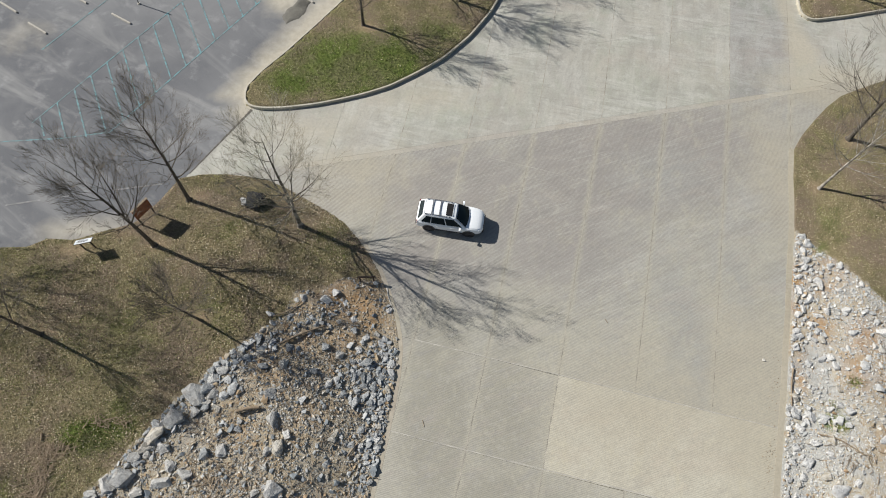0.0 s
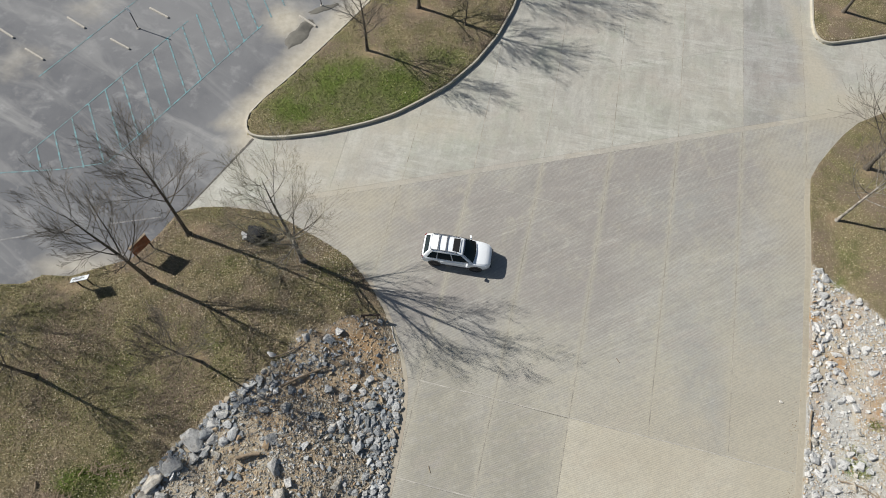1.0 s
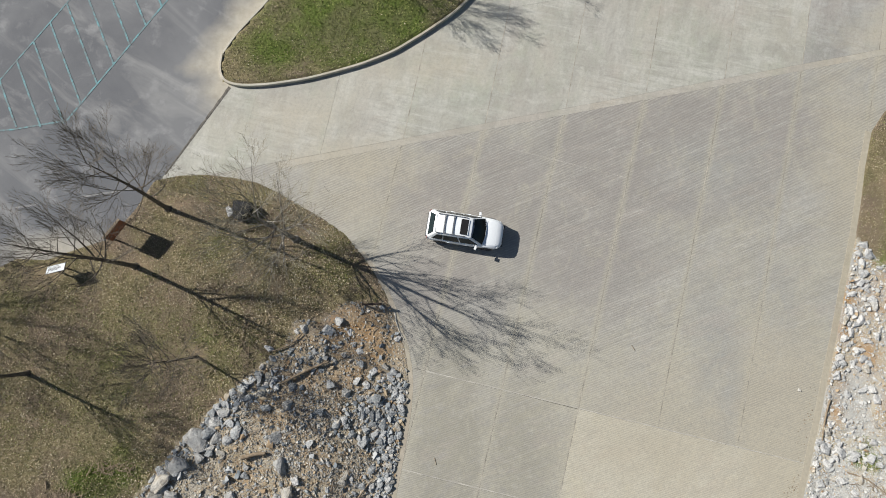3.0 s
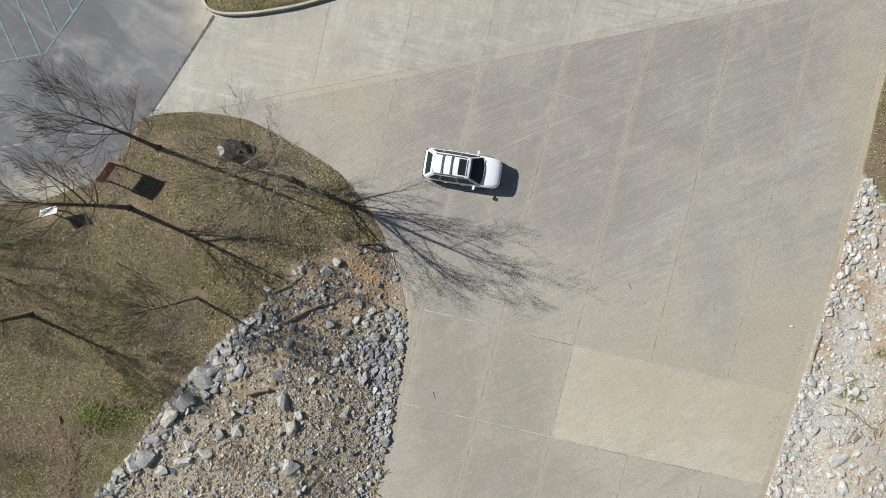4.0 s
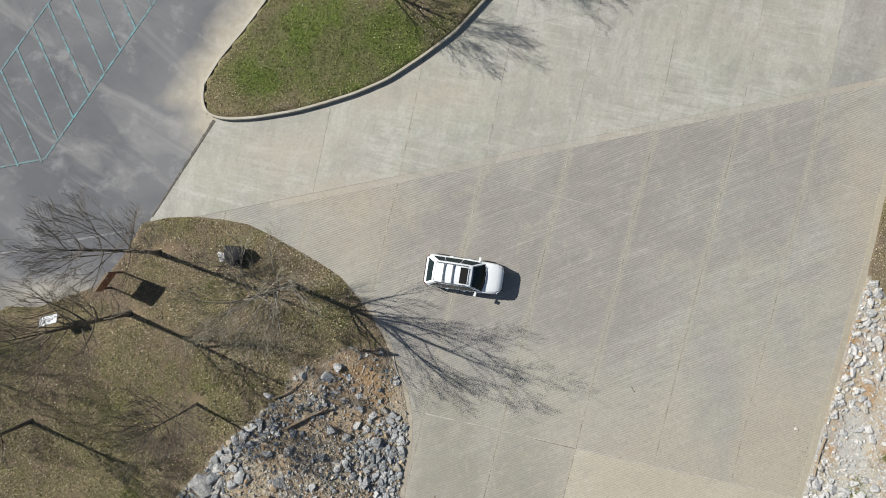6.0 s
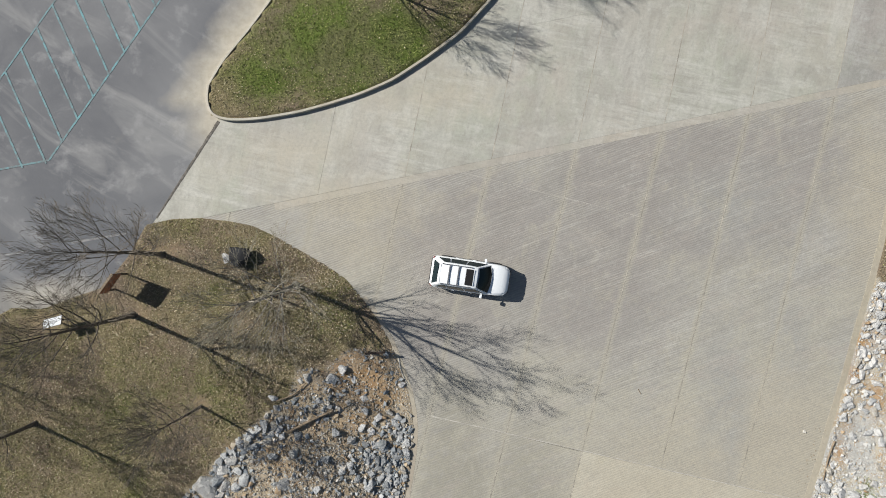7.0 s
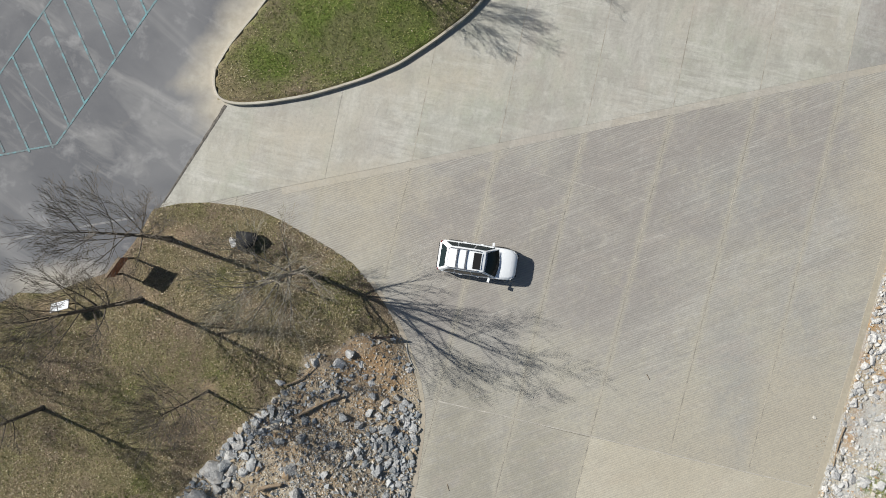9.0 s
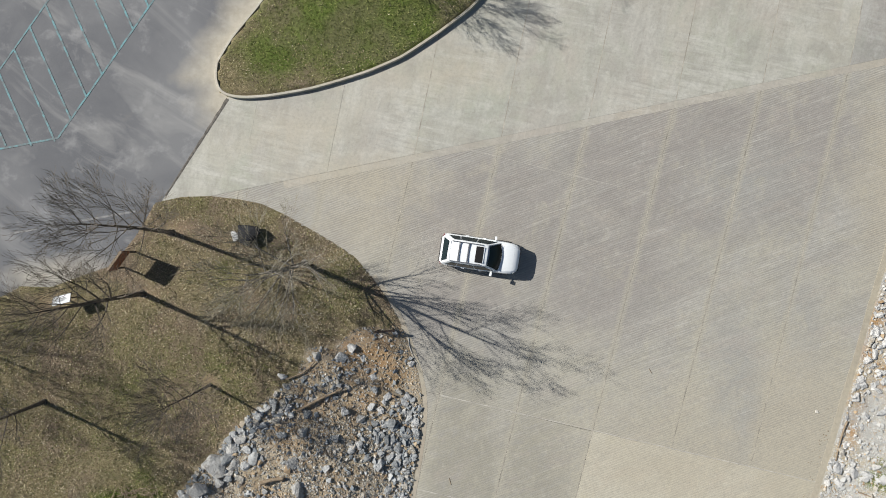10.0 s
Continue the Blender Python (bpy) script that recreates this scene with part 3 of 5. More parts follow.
BARE = [(24.6, 16.9, 0.6, 0.9, 1.0), (25.4, 13.4, 0.8, 1.0, 0.9), (26.6, 10.6, 0.9, 1.4, 0.9), (23.4, 10.3, 0.4, 0.9, 0.9), (-18.9, 19.1, 1.6, 0.7, 0.55), (-22.0, 17.9, 1.6, 0.7, 0.7), (-16.6, 22.4, 0.7, 1.0, 0.45), (27.8, 12.5, 1.2, 1.5, 0.9), (28.5, 9.0, 1.0, 2.0, 0.9), (26.2, 16.3, 0.9, 0.8, 0.8), (27.3, 6.0, 1.0, 1.2, 0.8), (-4.6, 14.9, 2.2, 1.4, 1.0), (-7.2, 12.0, 1.2, 0.8, 0.7), (-15.0, 22.0, 1.3, 0.8, 0.6), (-16.7, 18.3, 1.0, 0.6, 0.75), (-13.1, 13.4, 0.9, 0.6, 0.8), (-8.1, 20.0, 0.9, 0.6, 0.6), (-4.4, 36.9, 1.2, 0.8, 0.75), (-0.7, 41.5, 1.2, 0.9, 0.8),
        (1.5, 46.6, 1.2, 0.9, 0.8), (5.5, 47.5, 1.2, 0.9, 0.7), (27.6, 23.7, 0.9, 0.8, 0.7), (30.9, 27.6, 1.2, 0.9, 0.6), (33.0, 42.4, 1.3, 0.9, 0.7), (-17.9, 21.0, 0.8, 1.5, 0.35),
        (-3.8, 14.0, 2.0, 1.7, 0.9), (-4.6, 12.2, 1.5, 1.2, 0.7), (-8.3, 9.4, 1.6, 1.0, 0.55), (-6.0, 7.6, 1.4, 0.9, 0.5), (24.3, 15.0, 0.5, 0.9, 0.95), (23.6, 11.9, 0.5, 0.8, 0.7), (-10.2, 6.3, 1.2, 1.0, 0.5), (27.5, 9.5, 1.2, 1.0, 0.5), (-22.3, 12.3, 1.0, 0.7, 0.5), (-20.3, 5.2, 1.0, 2.6, 0.4), (-3.2, 17.2, 1.2, 1.0, 0.5), (26.7, 17.6, 1.5, 1.8, 0.5), (-11.0, 22.8, 1.8, 0.5, 0.4)]


def covers(x, y):
    """Shares of rubble, of green and of bare earth."""
    rock = np.maximum(sdist(x, y, ROCKL), sdist(x, y, ROCKR))
    rocky = np.clip(0.5 + rock * 0.55, 0, 1)
    green, bare = 0.12 + 0.3 * waves(x, y, 0.45, 21), np.zeros(x.shape)
    for cx, cy, rx, ry, f in GREEN:
        green = np.maximum(green, f * blob(x, y, cx, cy, rx, ry))
    for cx, cy, rx, ry, f in BARE:
        bare = np.maximum(bare, f * blob(x, y, cx, cy, rx, ry))
    return rocky, green, bare


def paint_cover(mesh, values):
    a = mesh.attributes.new("cover", "FLOAT_COLOR", "POINT")
    flat = np.ones((len(mesh.vertices), 4), np.float32)
    for i, v in enumerate(values):
        flat[:, i] = v
    a.data.foreach_set("color", flat.ravel())


def sheet(name, xs, ys, zfun, material, cover):
    X, Y = np.meshgrid(xs, ys)
    x, y = X.ravel(), Y.ravel()
    # draw the nearest points onto the outlines, so that the edges run smooth
    for poly in (LEFT, RIGHT):
        d, e = sdist(x, y, poly), 1e-3
        gx, gy = (sdist(x + e, y, poly) - d) / e, (sdist(x, y + e, poly) - d) / e
        near = (np.abs(d) < 0.11) & (np.abs(x) < 42)
        x, y = np.where(near, x - d * gx, x), np.where(near, y - d * gy, y)
    z = zfun(x, y)
    w, h = len(xs), len(ys)
    i = (np.arange(h - 1)[:, None] * w + np.arange(w - 1)[None, :]).ravel()
    quads = np.stack([i, i + 1, i + w + 1, i + w], 1)
    mesh = bpy.data.meshes.new(name)
    mesh.from_pydata(np.stack([x, y, z], 1).tolist(), [], quads.tolist())
    mesh.materials.append(material)
    mesh.shade_smooth()
    paint_cover(mesh, cover(x, y))
    return new(name, mesh)


def waves(x, y, scale, seed):
    """A cheap smooth unevenness."""
    r = np.random.RandomState(seed)
    z = np.zeros(x.shape)
    for _ in range(14):
        a, k, p = r.uniform(0, 6.283), scale * r.uniform(0.5, 2.2), r.uniform(0, 6.283)
        z += np.sin((x * math.cos(a) + y * math.sin(a)) * k + p)
    return z / 14


def ground_height(x, y):
    z = land(x, y)
    open_land = np.maximum.reduce([sdist(x, y, p) for p in (LEFT, RIGHT, ISLE, ISLE2)])
    rock = np.maximum(sdist(x, y, ROCKL), sdist(x, y, ROCKR))
    soft = ease(open_land / 1.2)
    z = z + soft * (0.07 * waves(x, y, 1.1, 3) + 0.035 * waves(x, y, 5.0, 4))
    z = z + soft * ease(rock / 1.0) * (0.11 * waves(x, y, 2.6, 5) + 0.09 * waves(x, y, 9.0, 6))
    far = np.maximum(np.maximum(np.abs(x) - 60, 0), np.maximum(y - 66, np.maximum(-8 - y, 0)))
    return np.where(far > 0, -0.3 - np.minimum(far, 400) * 0.002, z)


def spaced(lo, hi, step, far):
    near = np.arange(lo, hi + step / 2, step)
    out = [step]
    while sum(out) < far:
        out.append(out[-1] * 1.6)
    out = np.cumsum(out)
    return np.concatenate([lo - out[::-1], near, hi + out])


ground = sheet("ground", spaced(-34, 42, 0.2, 2500), spaced(-5, 58, 0.2, 2500), ground_height, M_SOIL, covers)
tagged(ground, "dormant brown grass with green patches and stony soil", "ground", kind="structure")

# ---- asphalt of the parking place: one thin slab on the near side of the joint and of the island
TIP, HEEL = Vector((-12.30, 29.05)), Vector((-15.66, 23.85))


def silt_cover(x, y):
    b = np.where(y > 30.0, -((x + 12.79) * 0.845 - (y - 31.19) * 0.535), np.hypot(x - TIP.x, y - TIP.y) - 0.3)
    side = np.clip(1.15 - b / 1.9, 0, 1)
    lawn = np.clip(1.0 - np.abs(sdist(x, y, LEFT)) / 2.2, 0, 1) * 1.15 * blob(x, y, -22.2, 19.6, 3.0, 1.3)
    heap = 1.2 * blob(x, y, -11.2, 40.2, 1.5, 1.7)
    drift = 0.45 * blob(x, y, -26, 41.0, 2.0, 1.4) + 0.4 * blob(x, y, -30, 35.5, 2.4, 2.0)
    return (np.maximum.reduce([side, lawn, heap, drift]),)


def clip(poly, a, b):
    """The part of an outline to the left of the line from a to b."""
    out = []
    for p, q in zip(poly, poly[1:] + poly[:1]):
        sp = (b[0] - a[0]) * (p[1] - a[1]) - (b[1] - a[1]) * (p[0] - a[0])
        sq = (b[0] - a[0]) * (q[1] - a[1]) - (b[1] - a[1]) * (q[0] - a[0])
        if sp >= 0:
            out.append(p)
        if sp * sq < 0:
            u = sp / (sp - sq)
            out.append((p[0] + (q[0] - p[0]) * u, p[1] + (q[1] - p[1]) * u))
    return out


bm = bmesh.new()
for x0 in np.arange(-60, 10, 0.8):
    for row in range(68):
        y0 = 12 + row * 0.8
        cell = [(x0, y0), (x0 + 0.8, y0), (x0 + 0.8, y0 + 0.8), (x0, y0 + 0.8)]
        # up to the joint with the concrete, and up to a line under the island's turf
        cell = clip(cell, HEEL, TIP) if y0 < 29.5 else clip(cell, (-11.9, 29.6), (6.4, 60.0))
        if len(cell) > 2:
            bm.faces.new([bm.verts.new((u, v, 0.0)) for u, v in cell])
bmesh.ops.remove_doubles(bm, verts=bm.verts, dist=0.002)
for v in bm.verts:
    v.co.z = 0.004 * math.sin(v.co.x * 0.7) * math.sin(v.co.y * 0.9)
lot = part("parking_lot", bm, M_ASPHALT, smooth=True)
co = np.array([v.co for v in lot.data.vertices])
paint_cover(lot.data, silt_cover(co[:, 0], co[:, 1]))
tagged(lot, "worn grey asphalt parking lot smeared with pale silt", "parking lot", kind="structure")

# ---------------------------------------------------------------- concrete slabs of the apron and the ramp
DOWN, UP, CROSS = Vector((-0.235, -0.972)), Vector((0.2, 0.98)), Vector((0.979, 0.203))


def crest(k):
    return Vector((12.9 + 4.9 * k, 29.12 + 1.015 * k))


def lane_way(k):
    """The lanes draw together a little towards the right-hand edge."""
    return Vector((-0.231 + 0.0072 * max(0.0, k), -0.972))


def ramp_point(k, s):
    c = crest(k)
    return c + lane_way(k) * max(0.0, s - (c - crest(0)).dot(DOWN))


def slab(parent, corners, material, seed, joint=0.028):
    """A cast panel with open joints, its arrises worn round."""
    mid = sum(corners, Vector((0, 0))) / len(corners)
    area = abs(sum(a.x * b.y - b.x * a.y for a, b in zip(corners, corners[1:] + corners[:1]))) / 2
    if area < 0.3:
        return
    warped = mid.x < -1 and mid.y < 27
    bm = bmesh.new()
    rim = []
    for gap, low in ((0.006, 0.0),) if warped else ((0.0, 0.20), (0.001, 0.004), (0.006, 0.0)):
        ring = []
        for c in corners:
            to = mid - c
            p = c + CROSS * math.copysign(joint + gap, to.dot(CROSS)) + UP * math.copysign(0.001 + gap, to.dot(UP))
            z = float(paved(np.array([p.x]), np.array([p.y]))[0])
            ring.append(bm.verts.new((p.x, p.y, z - low)))
        rim.append(ring)
    n = len(corners)
    for a, b in zip(rim, rim[1:]):
        for i in range(n):
            bm.faces.new((a[i], a[(i + 1) % n], b[(i + 1) % n], b[i]))
    top = bm.faces.new(rim[-1])
    if warped:
        # laid over the twist of the ramp, then given its thickness
        bmesh.ops.triangulate(bm, faces=[top])
        bmesh.ops.subdivide_edges(bm, edges=bm.edges[:], cuts=7, use_grid_fill=True)
        for v in bm.verts:
            v.co.z = float(paved(np.array([v.co.x]), np.array([v.co.y]))[0])
        skirt = bmesh.ops.extrude_edge_only(bm, edges=[e for e in bm.edges if e.is_boundary])
        for v in skirt["geom"]:
            if isinstance(v, bmesh.types.BMVert):
                v.co.z -= 0.2
    bmesh.ops.recalc_face_normals(bm, faces=bm.faces)
    part("slab", bm, material, parent)


ramp = tagged(new("boat_ramp"), "grooved tan and grey concrete boat ramp panels", "boat ramp", kind="structure")
apron = tagged(new("pavement"), "pale stained concrete apron in cast panels", "pavement", kind="structure")
CUTS = (0.0, 19.35, 25.0, 31.0, 38.0)
for k in range(-6, 4):
    for i, (s0, s1) in enumerate(zip(CUTS, CUTS[1:])):
        lo0, lo1 = ramp_point(k, s0 if i else -99), ramp_point(k + 1, s0 if i else -99)
        hi0, hi1 = ramp_point(k, s1), ramp_point(k + 1, s1)
        ring = [lo0, hi0, hi1, lo1]
        ring = [p for j, p in enumerate(ring) if (p - ring[j - 1]).length > 0.05]
        if k == -6:
            ring = [Vector(p) for p in clip([(p.x, p.y) for p in ring], TIP, HEEL)]
        if len(ring) > 2:
            if i != 1 or k < 0:
                slab(ramp, ring, M_RAMP, k * 7 + i, 0.0 if k < -2 else 0.02)
slab(ramp, [ramp_point(0, 19.35), ramp_point(0, 25.0), ramp_point(3.6, 25.0), ramp_point(3.6, 19.35)], M_PATCH, 1, 0.02)
RISE = (0.0, 7.6, 21.0, 34.0)
for k in range(-6, 5):
    for s0, s1 in zip(RISE, RISE[1:]):
        a, b = crest(k), crest(k + 1)
        ring = [a + UP * s0, b + UP * s0, b + UP * s1, a + UP * s1]
        if k < -2:
            # next to the asphalt: stop at the joint
            pts = [(p.x, p.y) for p in ring]
            pts = clip(pts, TIP, HEEL) if s0 < 7 else pts
            if s0 > 7 and k < -3:
                continue
            ring = [Vector(p) for p in pts]
        if len(ring) > 2:
            slab(apron, ring, M_APRON_GREY if k == 2 else M_APRON, k, 0.003)
for k in range(4, 9):
    a, b = crest(k), crest(k + 1)
    slab(apron, [a + DOWN * 6, b + DOWN * 6, b, a], M_APRON, k)
    if k > 4:
        slab(apron, [a, b, b + UP * 7.6, a + UP * 7.6], M_APRON, k)
        slab(apron, [a + UP * 7.6, b + UP * 7.6, b + UP * 16, a + UP * 16], M_APRON, k)
# sandy fill in the joints between the lanes and across them
def joint_fill(stops, parent, wide, seed, material=M_JOINT):
    """A ragged band of washed-in sand, nearly flush with the slabs."""
    r = random.Random(seed)
    verts, faces = [], []
    for p, q in zip(stops, stops[1:]):
        n = max(1, round((q - p).length / 0.35))
        side = Vector((p.y - q.y, q.x - p.x)).normalized()
        for i in range(n):
            c = p.lerp(q, i / n)
            for f in (-1, 1):
                e = c + side * f * wide * r.uniform(0.45, 1.2)
                verts.append((e.x, e.y, float(paved(np.array([e.x]), np.array([e.y]))[0]) + r.uniform(0.002, 0.005)))
    for i in range(len(verts) // 2 - 1):
        faces.append((2 * i, 2 * i + 2, 2 * i + 3, 2 * i + 1))
    raw("joint_fill", verts, faces, material, parent)


for k in range(-3, 9):
    stops = [crest(k) + UP * v for v in (16, 0.3)]
    if 0 < k < 4:
        # the newer patch was cast in one piece
        stops.append(ramp_point(k, 19.35))
        joint_fill([ramp_point(k, 25.0), ramp_point(k, 38)], ramp, 0.026, k + 40)
    elif k < 1:
        stops.append(ramp_point(k, 38))
    joint_fill(stops, ramp if k < 4 else apron, 0.026, k + 20)
joint_fill([ramp_point(-2, 19.35), ramp_point(3.6, 19.35)], ramp, 0.026, 91, M_CUT)
joint_fill([ramp_point(-3, 25.0), ramp_point(3.6, 25.0)], ramp, 0.03, 92, M_CUT)
# a pale saw cut across the upper lanes, and another near the right-hand edge
joint_fill([ramp_point(-2.35, 5.42), ramp_point(0.1, 5.42)], ramp, 0.014, 93, M_CUT)
joint_fill([Vector((23.7, 25.65)), Vector((26.2, 25.15))], ramp, 0.014, 94, M_CUT)


def strip(name, line, width, lift, material, label, category, start=-0.12):
    """A flush band beside an outline, to the right of its way."""
    verts, faces = [], []
    pts = [Vector(p) for p in line]
    for i, p in enumerate(pts):
        way = (pts[min(i + 1, len(pts) - 1)] - pts[max(i - 1, 0)]).normalized()
        out = Vector((-way.y, way.x))
        for off, low in ((start, 0.15 if start > -0.2 else 0.03), (start + 0.02, 0.0), (width, 0.0), (width + 0.01, 0.03)):
            q = p + out * off
            verts.append((q.x, q.y, float(paved(np.array([q.x]), np.array([q.y]))[0]) + lift - low))
    for i in range(len(pts) - 1):
        for j in range(3):
            a = i * 4 + j
            faces.append((a, a + 1, a + 5, a + 4))
    return tagged(raw(name, verts, faces, material), label, category, kind="structure")


strip("ramp_edge", LEFT[17:32], 0.27, 0.006, M_EDGE, "smooth sandy concrete edge strip of the ramp", "edge strip")
strip("ramp_edge", [Vector(p) for p in RIGHT[7:18]][::-1], 0.4, 0.006, M_EDGE, "smooth sandy concrete edge strip of the ramp", "edge strip")


crest_line = [crest(k / 2) for k in range(-9, 8)]
strip("crest_strip", crest_line, -0.01, 0.005, M_CREST, "smooth pale concrete band along the crest of the ramp", "edge strip", -0.42)


def curb(line, label, drop=0.0):
    """A cast kerb that follows an outline; its body lies to the left."""
    section = [(-0.085, -0.12), (-0.077, 0.215), (-0.06, 0.236), (0.05, 0.24), (0.062, 0.232), (0.066, -0.12)]
    pts = []
    for a, b in zip(line, line[1:]):
        a, b = Vector(a), Vector(b)
        n = max(1, round((b - a).length / 0.3))
        pts += [a + (b - a) * i / n for i in range(n)]
    pts.append(Vector(line[-1]))
    for _ in range(3):
        pts = [pts[0]] + [(p + 2 * q + r) / 4 for p, q, r in zip(pts, pts[1:], pts[2:])] + [pts[-1]]
    verts, faces = [], []
    for i, p in enumerate(pts):
        way = (pts[min(i + 1, len(pts) - 1)] - pts[max(i - 1, 0)]).normalized()
        out = Vector((-way.y, way.x))
        for off, z in section:
            q = p + out * off
            verts.append((q.x, q.y, z - (drop if z > 0 else 0)))
    m = len(section)
    for i in range(len(pts) - 1):
        for j in range(m - 1):
            a = i * m + j
            faces.append((a, a + 1, a + m + 1, a + m))
    faces += [tuple(range(m)), tuple(range(len(verts) - m, len(verts)))]
    return tagged(raw("curb", verts, faces, M_CURB), label, "curb", kind="structure")


def along(a, b, u):
    return (a[0] + (b[0] - a[0]) * u, a[1] + (b[1] - a[1]) * u)


curb([ISLE[30], *ISLE[:20]], "pale cast concrete curb round the grass island")
curb([*ISLE[19:30], along(ISLE[29], ISLE[30], 0.97)], "low worn concrete edging of the grass island", 0.03)
curb(ISLE2[1:11], "pale cast concrete curb round the grass island")

# ---------------------------------------------------------------- painted lines and wheel stops


def line_mark(a, b, width, material, label, lift=0.012):
    a, b = Vector(a), Vector(b)
    way = (b - a).normalized()
    side = Vector((-way.y, way.x)) * width / 2
    n = max(1, round((b - a).length / 1.0))
    verts, faces = [], []
    for i in range(n + 1):
        p = a + (b - a) * i / n
        for s in (-1, 1):
            verts.append((p.x + side.x * s, p.y + side.y * s, lift))
    for i in range(n):
        faces.append((2 * i, 2 * i + 2, 2 * i + 3, 2 * i + 1))
    ob = raw("parking_line", verts, faces, material)
    return tagged(ob, label, "parking line", "painted parking lines", "structure")


A0, A1, B0, B1 = (-27.2, 27.6), (-14.7, 45.6), (-21.75, 26.95), (-12.9, 39.8)
TEAL = "faded turquoise painted line on asphalt"
line_mark(A0, (-18.6, 40.0), 0.085, M_BLUE, TEAL)
line_mark(B0, B1, 0.10, M_BLUE, TEAL)
line_mark(B0, (-24.8, 26.35), 0.10, M_BLUE, TEAL, 0.014)
line_mark((-24.8, 26.35), (-29.5, 25.9), 0.10, M_BLUE, TEAL)
for i in range(19):
    p = along(A0, A1, 0.03 + i * 0.0697)
    q = (p[0] + 2.3, p[1] - 5.15)
    if q[1] < 26.6 + (q[0] + 22) * 0.15 and i < 4:
        u = (p[1] - 26.5) / 5.15
        q = (p[0] + 2.3 * u, p[1] - 5.15 * u)
    line_mark(p, q, 0.11, M_BLUE, TEAL, 0.016)
line_mark((-28.3, 34.2), (-21.2, 44.5), 0.09, M_BLUE, TEAL)
for a, b in (((-31.2, 20.2), (-29, 20.6)), ((-27.1, 21.0), (-24.98, 21.46)), ((-24.5, 21.56), (-22.9, 21.85)), ((-20.5, 22.3), (-17.4, 22.85))):
    line_mark(a, b, 0.11, M_WHITE_LINE, "worn white painted line on asphalt")


def wheel_stop(a, b):
    a, b = Vector(a), Vector(b)
    n = (b - a).length
    bm = bmesh.new()
    sec = [(-0.085, 0.0), (-0.075, 0.07), (-0.045, 0.12), (0.045, 0.12), (0.075, 0.07), (0.085, 0.0)]
    rings = [[bm.verts.new((x, y * f, z * f)) for y, z in sec] for x, f in ((-n / 2, 0.9), (-n / 2 + 0.03, 1), (n / 2 - 0.03, 1), (n / 2, 0.9))]
    for p, q in zip(rings, rings[1:]):
        for i in range(5):
            bm.faces.new((p[i], q[i], q[i + 1], p[i + 1]))
    bm.faces.new(rings[0])
    bm.faces.new(rings[-1][::-1])
    bmesh.ops.recalc_face_normals(bm, faces=bm.faces)
    ob = part("wheel_stop", bm, M_STOP)
    m = (a + b) / 2
    ob.matrix_basis = pose(m.x, m.y, 0.004, 0, 0, math.degrees(math.atan2(b.y - a.y, b.x - a.x)))
    tagged(ob, "pale concrete wheel stop on worn asphalt", "wheel stop", "wheel stops")


for a, b in (((-27.7, 39.98), (-26.15, 38.95)), ((-24.0, 37.93), (-22.4, 36.98)), ((-21.73, 41.17), (-20.15, 40.22)), ((-29.95, 36.78), (-28.36, 35.77)),
             ((-32.6, 38.8), (-31.1, 37.8)), ((-10.2, 40.75), (-8.82, 39.7)), ((-8.1, 43.95), (-6.6, 42.9))):
    wheel_stop(a, b)

verts, faces = [], []
for i in range(25):
    p = Vector((-12.25, 29.15)).lerp(Vector((-15.75, 23.7)), i / 24)
    wide = 0.04 + 0.08 * (1 - i / 24) * (0.8 + 0.3 * math.sin(i * 1.9))
    for off, z in ((-wide, 0.008), (-wide * 0.3, 0.018), (wide * 0.4, 0.014), (0.05 + wide * 0.2, 0.007)):
        verts.append((p.x + off * 0.84, p.y - off * 0.54, z + 0.004 * math.sin(i * 2.3 + off * 40)))
for i in range(24):
    for j in range(3):
        a = i * 4 + j
        faces.append((a, a + 1, a + 5, a + 4))
tagged(raw("joint_seal", verts, faces, M_TAR), "dark crumbling tar seal between asphalt and concrete", "joint seal", kind="structure")

# ---- silt with a drying puddle beside the island
def pool(name, cx, cy, rx, ry, turn, seed, lift, material, label, category):
    """A flat, ragged-edged film, thinning to nothing at its rim."""
    r = random.Random(seed)
    waver = [(0.16 / k ** 0.6, k, r.uniform(0, 6.3)) for k in (2, 3, 5, 8, 13, 19)]
    verts, faces = [(cx, cy, lift)], []
    n, ca, sa = 48, math.cos(radians(turn)), math.sin(radians(turn))
    for f in (0.5, 0.9, 1.0):
        for i in range(n):
            a = i / n * 6.2832
            w = f * (1 + sum(m * math.sin(k * a + p) for m, k, p in waver))
            u, v = rx * w * math.cos(a), ry * w * math.sin(a)
            verts.append((cx + u * ca - v * sa, cy + u * sa + v * ca, lift if f < 1 else 0.001))
    for i in range(n):
        j = (i + 1) % n
        faces.append((0, 1 + i, 1 + j))
        for k in range(2):
            faces.append((1 + k * n + i, 1 + (k + 1) * n + i, 1 + (k + 1) * n + j, 1 + k * n + j))
    return tagged(raw(name, verts, faces, material, smooth=True), label, category)


pool("puddle", -10.0, 38.95, 1.5, 0.7, 62, 7, 0.032, M_PUDDLE, "dark muddy puddle inside pale washed silt", "puddle")
pool("puddle", -8.45, 41.6, 1.2, 0.3, 28, 9, 0.022, M_PUDDLE, "narrow damp stain of dark mud on asphalt", "puddle")
pool("puddle", -6.95, 43.9, 0.95, 0.5, 30, 12, 0.022, M_PUDDLE, "small damp stain of dark mud on asphalt", "puddle")

